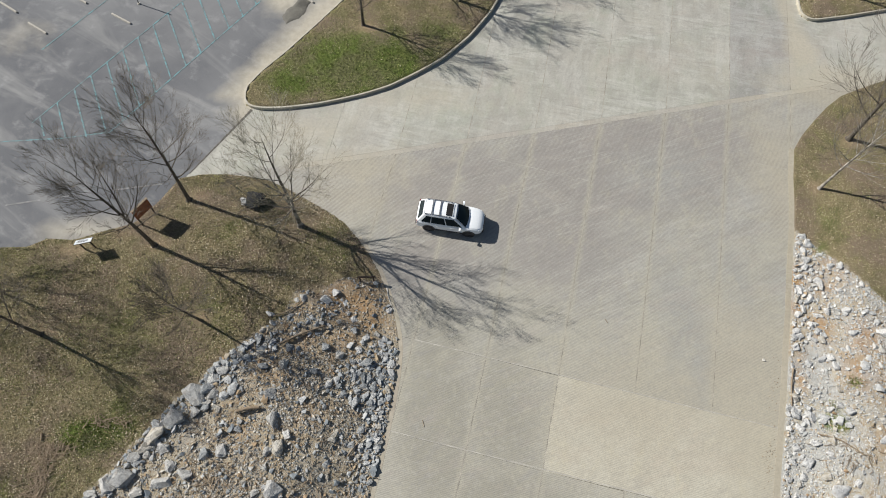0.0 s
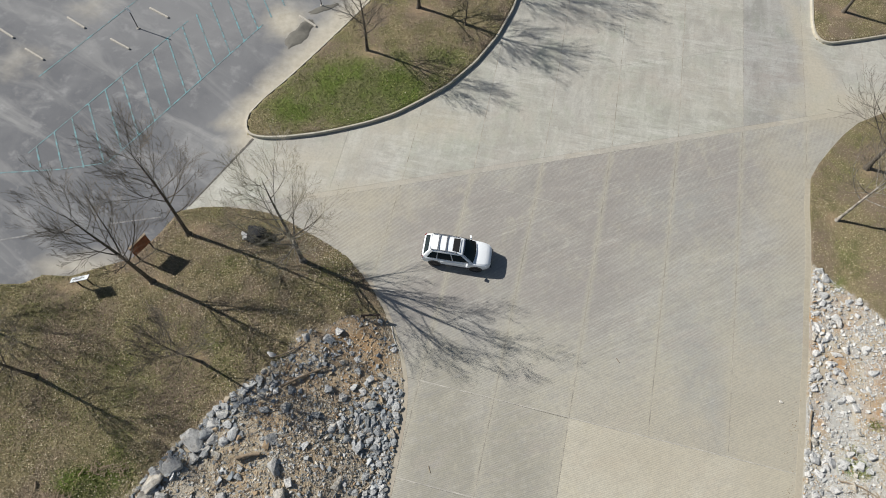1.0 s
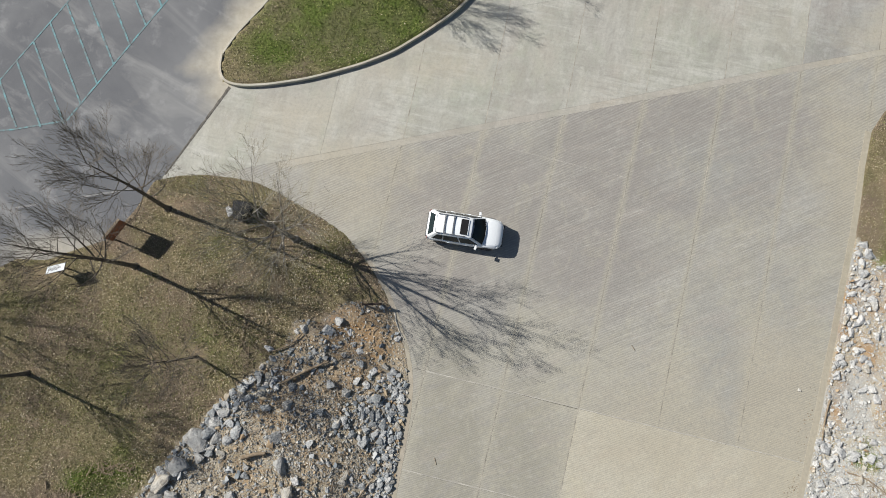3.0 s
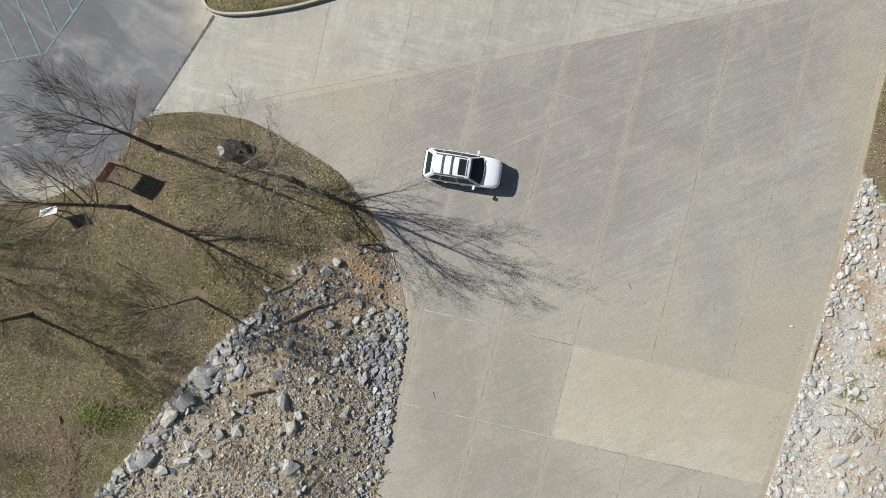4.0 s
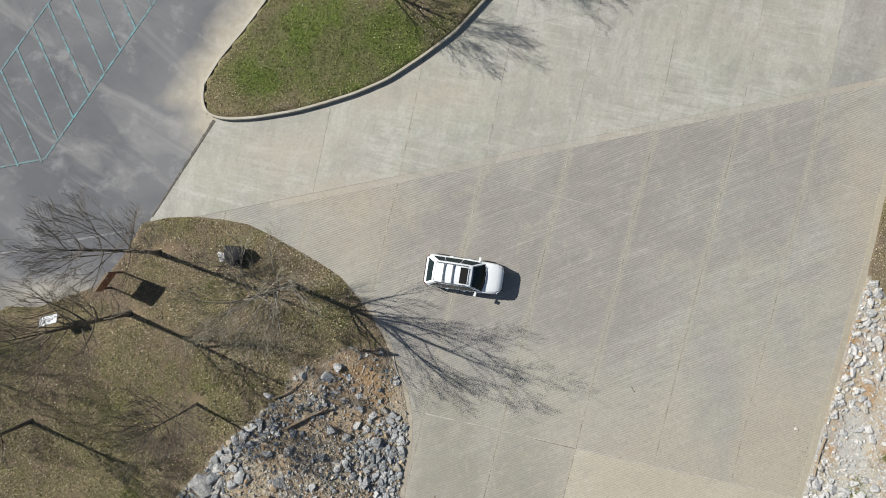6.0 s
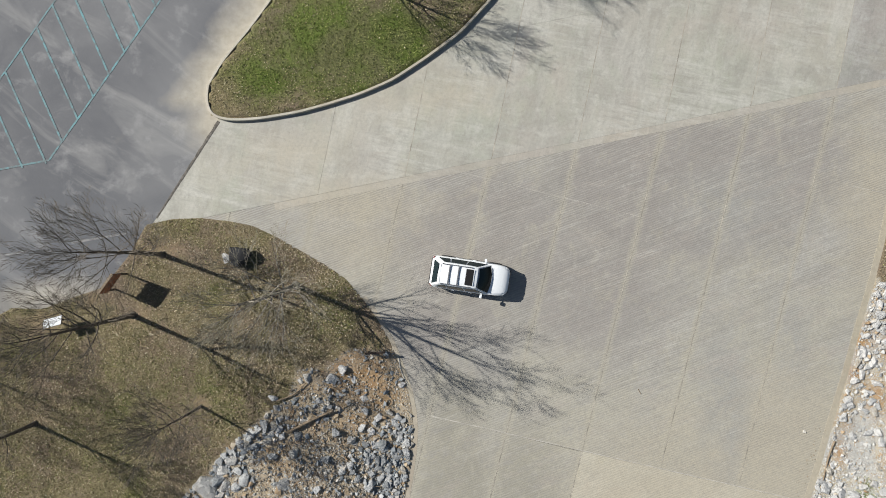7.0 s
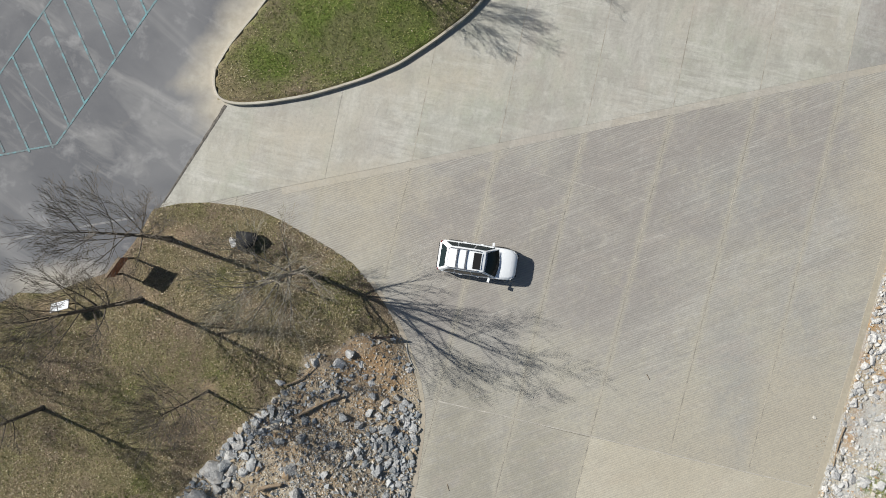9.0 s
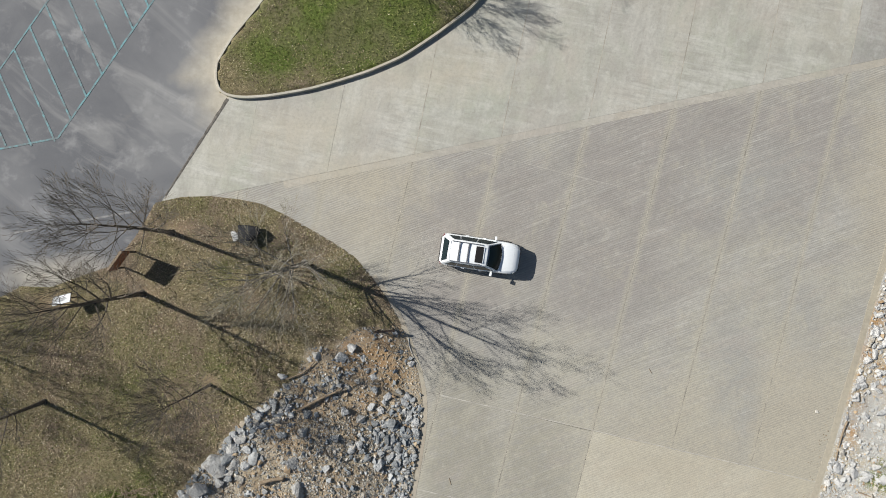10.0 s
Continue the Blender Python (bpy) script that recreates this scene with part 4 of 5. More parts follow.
# ---------------------------------------------------------------- the car
def loft(name, rings, material, parent, closed=False, label="", bevel=0.0, caps=True):
    bm = bmesh.new()
    made = [[bm.verts.new(p) for p in ring] for ring in rings]
    n = len(rings[0])
    for a, b in zip(made, made[1:]):
        for i in range(n if closed else n - 1):
            bm.faces.new((a[i], a[(i + 1) % n], b[(i + 1) % n], b[i]))
    if caps:
        bm.faces.new(made[0])
        bm.faces.new(made[-1][::-1])
    bmesh.ops.recalc_face_normals(bm, faces=bm.faces)
    ob = part(name, bm, material, parent, label, smooth=True)
    if bevel:
        m = ob.modifiers.new("bevel", "BEVEL")
        m.width, m.segments, m.limit_method, m.angle_limit = bevel, 3, "ANGLE", radians(28)
    return ob


def panel(name, pts, thick, material, parent, label=""):
    """A thin plate from its outer corners, with thickness inwards."""
    bm = bmesh.new()
    p = [Vector(q) for q in pts]
    normal = (p[1] - p[0]).cross(p[2] - p[0]).normalized()
    top = [bm.verts.new(q) for q in p]
    low = [bm.verts.new(q - normal * thick) for q in p]
    bm.faces.new(top)
    bm.faces.new(low[::-1])
    for i in range(len(p)):
        j = (i + 1) % len(p)
        bm.faces.new((top[j], top[i], low[i], low[j]))
    return part(name, bm, material, parent, label)


def suv(m):
    car = thing("car", m, "white compact SUV with roof rack and open sunroof on the ramp", "car")
    # stations along the car: x, half width, sill, belt, top of the centre line
    st = [(-2.19, 0.70, 0.46, 0.90, 0.93), (-2.15, 0.81, 0.36, 0.95, 0.99), (-1.95, 0.875, 0.30, 0.98, 1.03), (-1.2, 0.895, 0.27, 0.985, 1.03), (0.0, 0.90, 0.27, 0.975, 1.03),
          (0.85, 0.895, 0.27, 0.965, 1.02), (1.05, 0.89, 0.28, 0.955, 1.045), (1.5, 0.875, 0.29, 0.925, 1.02), (1.80, 0.845, 0.31, 0.885, 0.98), (2.0, 0.785, 0.36, 0.82, 0.925),
          (2.12, 0.69, 0.40, 0.75, 0.85), (2.20, 0.56, 0.43, 0.69, 0.77), (2.25, 0.36, 0.47, 0.62, 0.68)]
    rings = []
    for x, w, lo, belt, top in st:
        half = [(w - 0.07, lo), (w - 0.01, lo + 0.10), (w, lo + 0.28 * (belt - lo) + 0.1), (w - 0.005, belt - 0.10), (w - 0.045, belt), (w - 0.16, top - 0.022), (w * 0.5, top - 0.004)]
        rings.append([(x, y, z) for y, z in half] + [(x, 0, top)] + [(x, -y, z) for y, z in half[::-1]])
    body = loft("body", rings, M_PAINT, car, True, bevel=0.02)
    # the hood's shut line, and two faint ribs
    for sgn in (1, -1):
        for y0, y1, wide in ((0.70, 0.60, 0.008), (0.36, 0.28, 0.02)):
            bm = bmesh.new()
            rod(bm, (1.08, y0 * sgn, 1.015 if wide < 0.01 else 1.034), (1.86, y1 * sgn, 0.945 if wide < 0.01 else 0.963), wide, wide * 0.6, 6)
            part("hood_seam" if wide < 0.01 else "hood_rib", bm, M_BLACK if wide < 0.01 else M_PAINT, car)
    # greenhouse: x at belt and at roof
    gh = [(-2.12, -1.72, 0.79, 0.545, 1.665), (-1.96, -1.64, 0.82, 0.565, 1.69), (-1.0, -1.05, 0.84, 0.585, 1.715), (-0.1, -0.3, 0.84, 0.58, 1.71), (0.62, 0.12, 0.83, 0.57, 1.685), (1.12, 0.34, 0.80, 0.55, 1.645)]
    rings = []
    for xb, xr, wb, wr, z in gh:
        rings.append([(xb, wb, 0.97), (xr, wr + 0.035, z - 0.085), (xr, wr, z - 0.03), (xr, wr * 0.55, z), (xr, 0, z + 0.008), (xr, -wr * 0.55, z), (xr, -wr, z - 0.03), (xr, -wr - 0.035, z - 0.085), (xb, -wb, 0.97)])
    loft("cabin", rings, M_PAINT, car, bevel=0.012)

    def flank(u, f, s):
        """u runs along the flank by the belt's x, f from belt to roof."""
        xs = [g[0] for g in gh]
        xr, wb, wr, z = (float(np.interp(u, xs, [g[i] for g in gh])) for i in (1, 2, 3, 4))
        p = Vector((u + (xr - u) * f, (wb + (wr + 0.035 - wb) * f) * s, 0.97 + (z - 0.085 - 0.97) * f))
        return p + Vector((0, 0.006 * s, 0.003))

    for s in (1, -1):
        for u0, u1, v0, v1 in ((-1.88, -1.26, -1.78, -1.28), (-1.18, -0.22, -1.22, -0.24), (-0.14, 0.9, -0.16, 0.80)):
            pts = [flank(u0, 0.12, s), flank(u1, 0.12, s), flank(v1, 0.92, s), flank(v0, 0.92, s)]
            panel("side_window", pts if s > 0 else pts[::-1], 0.02, M_GLASS, car)
        # roof rail with feet
        bm = bmesh.new()
        rod(bm, (-1.64, 0.535 * s, 1.745), (0.0, 0.545 * s, 1.75), 0.022)
        for x in (-1.6, -0.8, -0.04):
            box(bm, (0.10, 0.05, 0.09), (x, 0.538 * s, 1.715), bevel=0.012)
        part("roof_rail", bm, M_RAIL, car)
        # door mirror
        bm = bmesh.new()
        box(bm, (0.13, 0.20, 0.15), (0.72, 1.0 * s, 1.04), (0, 0, 10 * s), 0.03)
        box(bm, (0.07, 0.14, 0.04), (0.74, 0.88 * s, 1.0), bevel=0.01)
        mirror = part("door_mirror", bm, M_PAINT, car)
        panel("mirror_glass", [(0.645, 0.92 * s, 0.985), (0.645, 1.08 * s, 0.985), (0.645, 1.08 * s, 1.095), (0.645, 0.92 * s, 1.095)], 0.006, M_GLASS, mirror)
        # lamps
        panel("tail_lamp", [(-2.16, 0.70 * s, 0.78), (-2.10, 0.835 * s, 0.78), (-2.08, 0.82 * s, 1.02), (-2.165, 0.70 * s, 1.02)][::s], 0.03, M_RED, car, "red tail lamp")
        panel("headlamp", [(2.17, 0.54 * s, 0.74), (1.99, 0.785 * s, 0.76), (1.93, 0.80 * s, 0.86), (2.10, 0.57 * s, 0.85)][::s], 0.03, M_LENS, car, "clear headlamp")
        # door handles and seams
        for x in (-0.85, 0.12):
            bm = box(bmesh.new(), (0.19, 0.03, 0.035), (x, 0.905 * s, 0.86), bevel=0.01)
            part("door_handle", bm, M_PAINT, car)
        bm = box(bmesh.new(), (2.5, 0.03, 0.12), (-0.06, 0.897 * s, 0.38), bevel=0.012)
        part("sill_trim", bm, M_BLACK, car)
        for x in (-1.31, 1.31):
            bm = bmesh.new()
            bmesh.ops.create_cone(bm, cap_ends=True, segments=32, radius1=0.43, radius2=0.41, depth=0.05, matrix=pose(x, 0.885 * s, 0.37, -90 * s, 0, 0))
            part("wheel_arch", bm, M_BLACK, car)
            wheel = thing("wheel", pose(x, 0.80 * s, 0.345), "", "")
            wheel.parent = car
            bm = bmesh.new()
            prof = [(0.20, -0.11), (0.31, -0.115), (0.345, -0.09), (0.35, 0.0), (0.345, 0.09), (0.31, 0.115), (0.20, 0.11)]
            ringsw = [[bm.verts.new((r * math.cos(a), y + 0.012 * s, r * math.sin(a))) for r, y in prof] for a in np.linspace(0, 2 * math.pi, 29)[:-1]]
            for i in range(28):
                for j in range(6):
                    bm.faces.new((ringsw[i][j], ringsw[(i + 1) % 28][j], ringsw[(i + 1) % 28][j + 1], ringsw[i][j + 1]))
            bmesh.ops.recalc_face_normals(bm, faces=bm.faces)
            part("tyre", bm, M_TYRE, wheel, smooth=True)
            bm = bmesh.new()
            for i in range(7):
                a = i * 2 * math.pi / 7
                rod(bm, (0.03 * math.cos(a), 0.10 * s, 0.03 * math.sin(a)), (0.21 * math.cos(a), 0.11 * s, 0.21 * math.sin(a)), 0.025, 0.02, 6)
            rod(bm, (0, 0.05 * s, 0), (0, 0.115 * s, 0), 0.05)
            part("rim", bm, M_RIM, wheel)
    # windshield and rear window
    def face(pts, name):
        panel(name, pts, 0.02, M_GLASS, car)

    # the windshield bows forward in the middle
    rings = []
    for y in (-1.0, -0.7, -0.25, 0.25, 0.7, 1.0):
        bow = 0.13 * (1 - y * y)
        rings.append([(1.06 + bow, 0.755 * y, 1.035 + 0.012 * (1 - y * y)), (0.76 + bow * 0.8, 0.645 * y, 1.36), (0.405 + bow * 0.35, 0.525 * y, 1.648)])
    loft("windshield", rings, M_GLASS, car, caps=False)
    face([(-2.095, 0.66, 1.08), (-2.095, -0.66, 1.08), (-1.84, -0.50, 1.54), (-1.84, 0.50, 1.54)], "rear_window")
    # roof panel, open sunroof as a black plate for cabin shade, two cross bars
    bm = bmesh.new()
    box(bm, (0.42, 0.88, 0.016), (-0.10, 0, 1.722), bevel=0.005)
    shade_plate = part("sunroof", bm, M_CABIN_SHADE, car, "open sunroof, its cabin shade a black plate")
    bm = bmesh.new()
    box(bm, (0.05, 0.86, 0.014), (0.13, 0, 1.712), bevel=0.005)
    part("sunroof_rim", bm, M_PAINT, shade_plate)
    for x in (-1.22, -0.72):
        bm = bmesh.new()
        box(bm, (0.07, 1.07, 0.03), (x, 0, 1.765), bevel=0.01)
        part("cross_bar", bm, M_RAIL, car)
    bm = box(bmesh.new(), (0.10, 1.02, 0.03), (-1.74, 0, 1.665), (0, -14, 0), 0.01)
    part("rear_spoiler", bm, M_PAINT, car)
    for x, w, z, name in ((2.20, 1.24, 0.50, "front_bumper"), (-2.17, 1.42, 0.55, "rear_bumper")):
        bm = box(bmesh.new(), (0.14, w, 0.22), (x, 0, z), bevel=0.05)
        part(name, bm, M_BLACK, car)
    bm = box(bmesh.new(), (0.04, 0.86, 0.16), (2.225, 0, 0.70), (0, -14, 0), 0.015)
    part("grille", bm, M_BLACK, car)
    bm = box(bmesh.new(), (0.02, 0.52, 0.11), (-2.20, 0, 0.82), bevel=0.004)
    part("number_plate", bm, M_RAIL, car)
    for y in (0.28, -0.22):
        bm = bmesh.new()
        rod(bm, (1.17, y, 1.06), (1.03, y + 0.42, 1.165), 0.009, sides=6)
        part("wiper", bm, M_BLACK, car)
    bm = bmesh.new()
    rod(bm, (-2.10, 0.30, 1.06), (-1.93, -0.1, 1.30), 0.012, sides=6)
    part("rear_wiper", bm, M_BLACK, car)
    return car


CAR = Vector((1.86, 20.52))
CAR_TURN = -8.5
fore, aft = CAR + Vector((math.cos(radians(CAR_TURN)), math.sin(radians(CAR_TURN)))) * 1.3, CAR - Vector((math.cos(radians(CAR_TURN)), math.sin(radians(CAR_TURN)))) * 1.3
left = Vector((-math.sin(radians(CAR_TURN)), math.cos(radians(CAR_TURN)))) * 0.8


def top_of(p):
    return float(paved(np.array([p.x]), np.array([p.y]))[0])


nod = math.degrees(math.atan2(top_of(aft) - top_of(fore), 2.6))
tip = math.degrees(math.atan2(top_of(CAR + left) - top_of(CAR - left), 1.6))
suv(pose(CAR.x, CAR.y, top_of(CAR) + 0.012, tip, nod, CAR_TURN))

# ---------------------------------------------------------------- trees


def grow(rng, p, way, length, r, level, last, rise, out):
    """One limb and all that springs from it, as pipes: it sweeps out, then arches upwards."""
    n = (9, 9, 6, 4, 3)[min(level, 4)]
    pts, rad, p, way = [p.copy()], [r], p.copy(), way.normalized()
    step = length / n
    ways = [way]
    drift = Vector((rng.gauss(0, 0.03), rng.gauss(0, 0.03), 0))
    for i in range(n):
        way = (way + drift + Vector((rng.gauss(0, 0.03), rng.gauss(0, 0.03), rng.gauss(0, 0.025) + rise))).normalized()
        p = p + way * step
        pts.append(p)
        ways.append(way)
        rad.append(max(r * (1 - 0.84 * (i + 1) / n), 0.005))
    out.append((level, pts, rad, 6 if r > 0.05 else 4 if r > 0.018 else 3))
    if level >= last:
        return
    kids = (0, 8, 5, 2)[level] if level < 4 else 0
    for k in range(kids):
        u = 0.22 + 0.74 * (k + rng.random() * 0.8) / kids
        i = min(int(u * n), n - 1)
        at = pts[i].lerp(pts[i + 1], u * n - i)
        side = ways[i].orthogonal().normalized()
        side.rotate(Matrix.Rotation(rng.uniform(0, 6.283), 3, ways[i]))
        spread = rng.uniform(0.36, 0.7)
        w = (ways[i] + side * spread).normalized()
        grow(rng, at, w, length * rng.uniform(0.44, 0.68) * (1.15 - 0.5 * u), max(rad[i] * 0.52, 0.0062), level + 1, last, rise * 1.1, out)


def tree(base, tall, radius, seed, material, label, lean=(0, 0), first=0.28, boughs=15, spread=0.62, girth=0.15, twig_depth=4, limbs=(), twigs=M_TWIG):
    rng = random.Random(seed)
    z = height(*base) - 0.05
    ob = thing("tree", pose(base[0], base[1], z), label, "tree", "bare winter trees")
    tilt = Vector((lean[0], lean[1], 0))
    # trunk with root flare
    pts, rad = [], []
    n = 12
    p = Vector((0, 0, -0.1))
    for i in range(n + 1):
        u = i / n
        pts.append(Vector((tilt.x * u + 0.05 * tall * 0.1 * math.sin(u * 5 + seed), tilt.y * u + 0.05 * tall * 0.1 * math.cos(u * 4 + seed), u * tall * 0.92)))
        rad.append(girth * ((1 - u) ** 0.85 * 0.93 + 0.045) * (1.0 + 0.9 * math.exp(-u * tall / 0.22)))
    pts.insert(1, pts[0].lerp(pts[1], 0.25))
    rad.insert(1, girth * 1.12)
    verts, faces = [], []
    tube(verts, faces, pts, rad, 9)
    raw("trunk", verts, faces, material, ob, smooth=True)
    for k in range(boughs + len(limbs)):
        u = first + (0.97 - first) * (k + 0.5 * rng.random()) / boughs
        f = u * n
        i = min(int(f), n - 1)
        at = pts[i + 1].lerp(pts[i + 2], f - i) if i + 2 < len(pts) else pts[-1]
        a = k * 2.399 + rng.uniform(-0.5, 0.5)
        v = (u - first) / (1 - first)
        out = spread * (1.0 - 0.45 * v)
        way = Vector((math.cos(a) * out, math.sin(a) * out, 0.85 - out * 0.55)) + Vector((lean[0], lean[1], 0)) * 0.05
        stout = max(0.38 * girth * max(0.0, 1 - u) ** 0.6, 0.02) * rng.uniform(0.8, 1.2)
        reach = radius * (1.35 - 0.6 * v) * rng.uniform(0.8, 1.2) * (0.8 + 0.5 * min(v * 3, 1)) / 1.25
        if k >= boughs:
            # a stout limb of its own: share of the height, bearing, rise, reach
            u, bearing, climb, reach = limbs[k - boughs]
            at = pts[1 + round(u * n)]
            way = Vector((math.cos(radians(bearing)), math.sin(radians(bearing)), climb))
            stout = 0.38 * girth
        shoots = []
        grow(rng, at, way, reach, stout, 1, twig_depth, 0.062, shoots)
        bough = None
        for name, fine, surface in (("bough", False, material), ("twig", True, twigs)):
            verts, faces = [], []
            for level, *limb in shoots:
                if (level > 2) == fine:
                    tube(verts, faces, *limb)
            bough = raw(name, verts, faces, surface, bough or ob)
            if fine:
                tagged(bough, kind="stuff")
    return ob


BARE_TREE = "tall bare tree with dark trunk and fine twigs on winter lawn"
tree((-15.35, 21.65), 10.0, 2.7, 11, M_BARK, BARE_TREE, (-0.3, 0.2), 0.27, 20, 0.8, 0.135)
tree((-16.95, 18.2), 10.1, 2.75, 12, M_BARK, BARE_TREE, (-1.0, -0.2), 0.27, 18, 0.78, 0.145, 4, ((0.36, 40, 1.1, 4.2), (0.42, 95, 1.2, 4.0)))
tree((-7.98, 19.87), 11.3, 2.9, 13, M_PALE_BARK, "bare tree with pale mottled trunk forking low, on winter lawn", (-0.3, -0.2), 0.30, 11, 0.75, 0.15, 4,
     ((0.28, 95, 0.95, 4.0), (0.25, 150, 1.0, 5.2), (0.33, 20, 0.75, 4.6), (0.25, 215, 0.7, 5.0), (0.22, 265, 0.7, 4.2), (0.33, 300, 0.9, 4.8), (0.42, 250, 1.2, 4.2)), M_PALE_TWIG)
tree((-13.15, 13.18), 5.2, 2.0, 14, M_BARK, "small slender bare tree with a leaning top on lawn", (-0.9, -0.35), 0.35, 22, 0.9, 0.085)
tree((-22.4, 12.25), 6.6, 2.8, 15, M_BARK, "slender bare tree at the lawn's edge", (-0.5, -0.3), 0.35, 15, 0.72, 0.12)
tree((-31.0, 17.0), 8.4, 3.4, 16, M_BARK, BARE_TREE, (0, 0), 0.3, 20, 0.85, 0.15, 4)
tree((-34.0, 7.6), 8.5, 2.8, 17, M_BARK, BARE_TREE, (0, 0), 0.3, 12, 0.66, 0.13, 3)
ISLE_TREE = "bare tree on the curbed grass island with a bark ring"
tree((-4.73, 37.17), 6.5, 2.4, 18, M_BARK, ISLE_TREE, (-0.2, 0), 0.28, 20, 0.82, 0.125)
tree((-1.0, 41.64), 7.7, 3.3, 19, M_BARK, ISLE_TREE, (0, 0), 0.24, 22, 0.8, 0.15)
tree((1.32, 46.58), 8.0, 3.4, 20, M_BARK, ISLE_TREE, (0, 0), 0.3, 20, 0.62, 0.16)
tree((5.47, 47.55), 7.8, 3.2, 21, M_BARK, ISLE_TREE, (0, 0), 0.3, 14, 0.62, 0.14)
tree((2.65, 40.08), 5.2, 1.9, 22, M_BARK, "young bare tree with thin spreading branches on the island", (0.1, 0), 0.2, 12, 0.8, 0.06)
tree((27.8, 23.7), 8.2, 3.6, 23, M_BIRCH, "bare tree with white flaking bark on the lawn", (0.9, 0.4), 0.26, 20, 0.8, 0.105)
tree((30.98, 27.82), 10.2, 5.0, 24, M_BARK, BARE_TREE, (-0.3, 0.3), 0.2, 16, 0.85, 0.17)
tree((33.1, 42.5), 9.0, 3.0, 25, M_BARK, ISLE_TREE, (0.2, 0), 0.3, 13, 0.62, 0.14)

# ---------------------------------------------------------------- signs, rail, posts, pipe


def notice_board(a, b, low, high):
    a, b = Vector((*a, 0)), Vector((*b, 0))
    mid = (a + b) / 2
    z = height(mid.x, mid.y)
    w = (b - a).length
    ob = thing("notice_board", pose(mid.x, mid.y, z, 0, 0, math.degrees(math.atan2(b.y - a.y, b.x - a.x))), "rust-brown wooden notice board on two posts on lawn", "sign")
    part("board", box(bmesh.new(), (w, 0.07, high - low), (0, 0, (low + high) / 2), bevel=0.012), M_RUST, ob)
    part("cap", box(bmesh.new(), (w + 0.08, 0.13, 0.05), (0, 0, high + 0.02), bevel=0.012), M_WOOD, ob, "pale weathered cap rail")
    for x in (-w / 2 + 0.09, w / 2 - 0.09):
        part("post", box(bmesh.new(), (0.09, 0.09, high + 0.15), (x, -0.075, high / 2 - 0.12), bevel=0.01), M_POST, ob)
    return ob


notice_board((-17.27, 20.6), (-18.0, 19.58), 0.93, 1.9)


def lectern_sign(at, turn):
    z = height(*at)
    ob = thing("lectern_sign", pose(at[0], at[1], z, 0, 0, turn), "white slanted information panel on two dark posts", "sign")
    part("panel", box(bmesh.new(), (1.0, 0.56, 0.035), (0, 0, 1.02), (-34, 0, 0), 0.01), M_SIGN, ob)
    part("panel_frame", box(bmesh.new(), (1.06, 0.62, 0.03), (0, 0.012, 1.0), (-34, 0, 0), 0.008), M_POST, ob)
    bars = bmesh.new()
    for i, (w, y) in enumerate(((0.5, 0.18), (0.7, 0.08), (0.66, 0.02), (0.72, -0.04), (0.4, -0.10))):
        c, s = math.cos(radians(-34)), math.sin(radians(-34))
        box(bars, (w, 0.028, 0.004), (-0.06, y * c - 0.02 * s, 1.02 + y * s + 0.02 * c), (-34, 0, 0))
    part("print", bars, M_GALV, ob, "rows of grey print")
    for x in (-0.3, 0.3):
        part("post", box(bmesh.new(), (0.07, 0.07, 1.1), (x, 0, 0.42), bevel=0.008), M_POST, ob)


lectern_sign((-20.93, 17.97), 15)


def post_sign(at, tall, turn):
    ob = thing("parking_sign", pose(at[0], at[1], 0, 0, 0, turn), "small white sign plate on a dark steel post", "sign", "parking signs")
    part("post", rod(bmesh.new(), (0, 0, -0.1), (0, 0, tall), 0.035), M_GALV, ob)
    part("base", rod(bmesh.new(), (0, 0, 0), (0, 0, 0.07), 0.13, 0.10, 16), M_STOP, ob, "pale concrete base")
    part("plate", box(bmesh.new(), (0.31, 0.012, 0.46), (0, -0.045, tall - 0.22), bevel=0.004), M_SIGN, ob)


post_sign((-22.2, 39.08), 2.1, -25)
post_sign((-8.6, 41.94), 2.1, -25)


def hand_rail(a, b, tall):
    a, b = Vector((*a, 0)), Vector((*b, 0))
    mid, w = (a + b) / 2, (b - a).length
    z = height(mid.x, mid.y)
    ob = thing("rail", pose(mid.x, mid.y, z, 0, 0, math.degrees(math.atan2(b.y - a.y, b.x - a.x))), "low dark rusty steel rail among stones by the ramp", "rail")
    part("bar", rod(bmesh.new(), (-w / 2 - 0.14, 0, tall), (w / 2 + 0.14, 0, tall), 0.06, sides=12), M_STEEL, ob)
    for x in (-w / 2, w / 2):
        part("post", rod(bmesh.new(), (x, 0, -0.25), (x, 0, tall), 0.055), M_STEEL, ob)


hand_rail((-3.85, 16.15), (-3.0, 16.2), 0.68)


def bent_pipe(name, line, r, material, label, category, lift=0.0):
    pts = [Vector((x, y, height(x, y) + r * 0.7 + lift)) for x, y in line]
    fine = []
    for i in range(len(pts) - 1):
        a, b, c, d = pts[max(i - 1, 0)], pts[i], pts[i + 1], pts[min(i + 2, len(pts) - 1)]
        for j in range(5):
            t = j / 5
            fine.append(0.5 * (2 * b + (c - a) * t + (2 * a - 5 * b + 4 * c - d) * t * t + (3 * b - a - 3 * c + d) * t ** 3))
    fine.append(pts[-1])
    verts, faces = [], []
    tube(verts, faces, fine, [r * (1 - 0.4 * i / len(fine)) for i in range(len(fine))], 8)
    return tagged(raw(name, verts, faces, material, smooth=True), label, category)


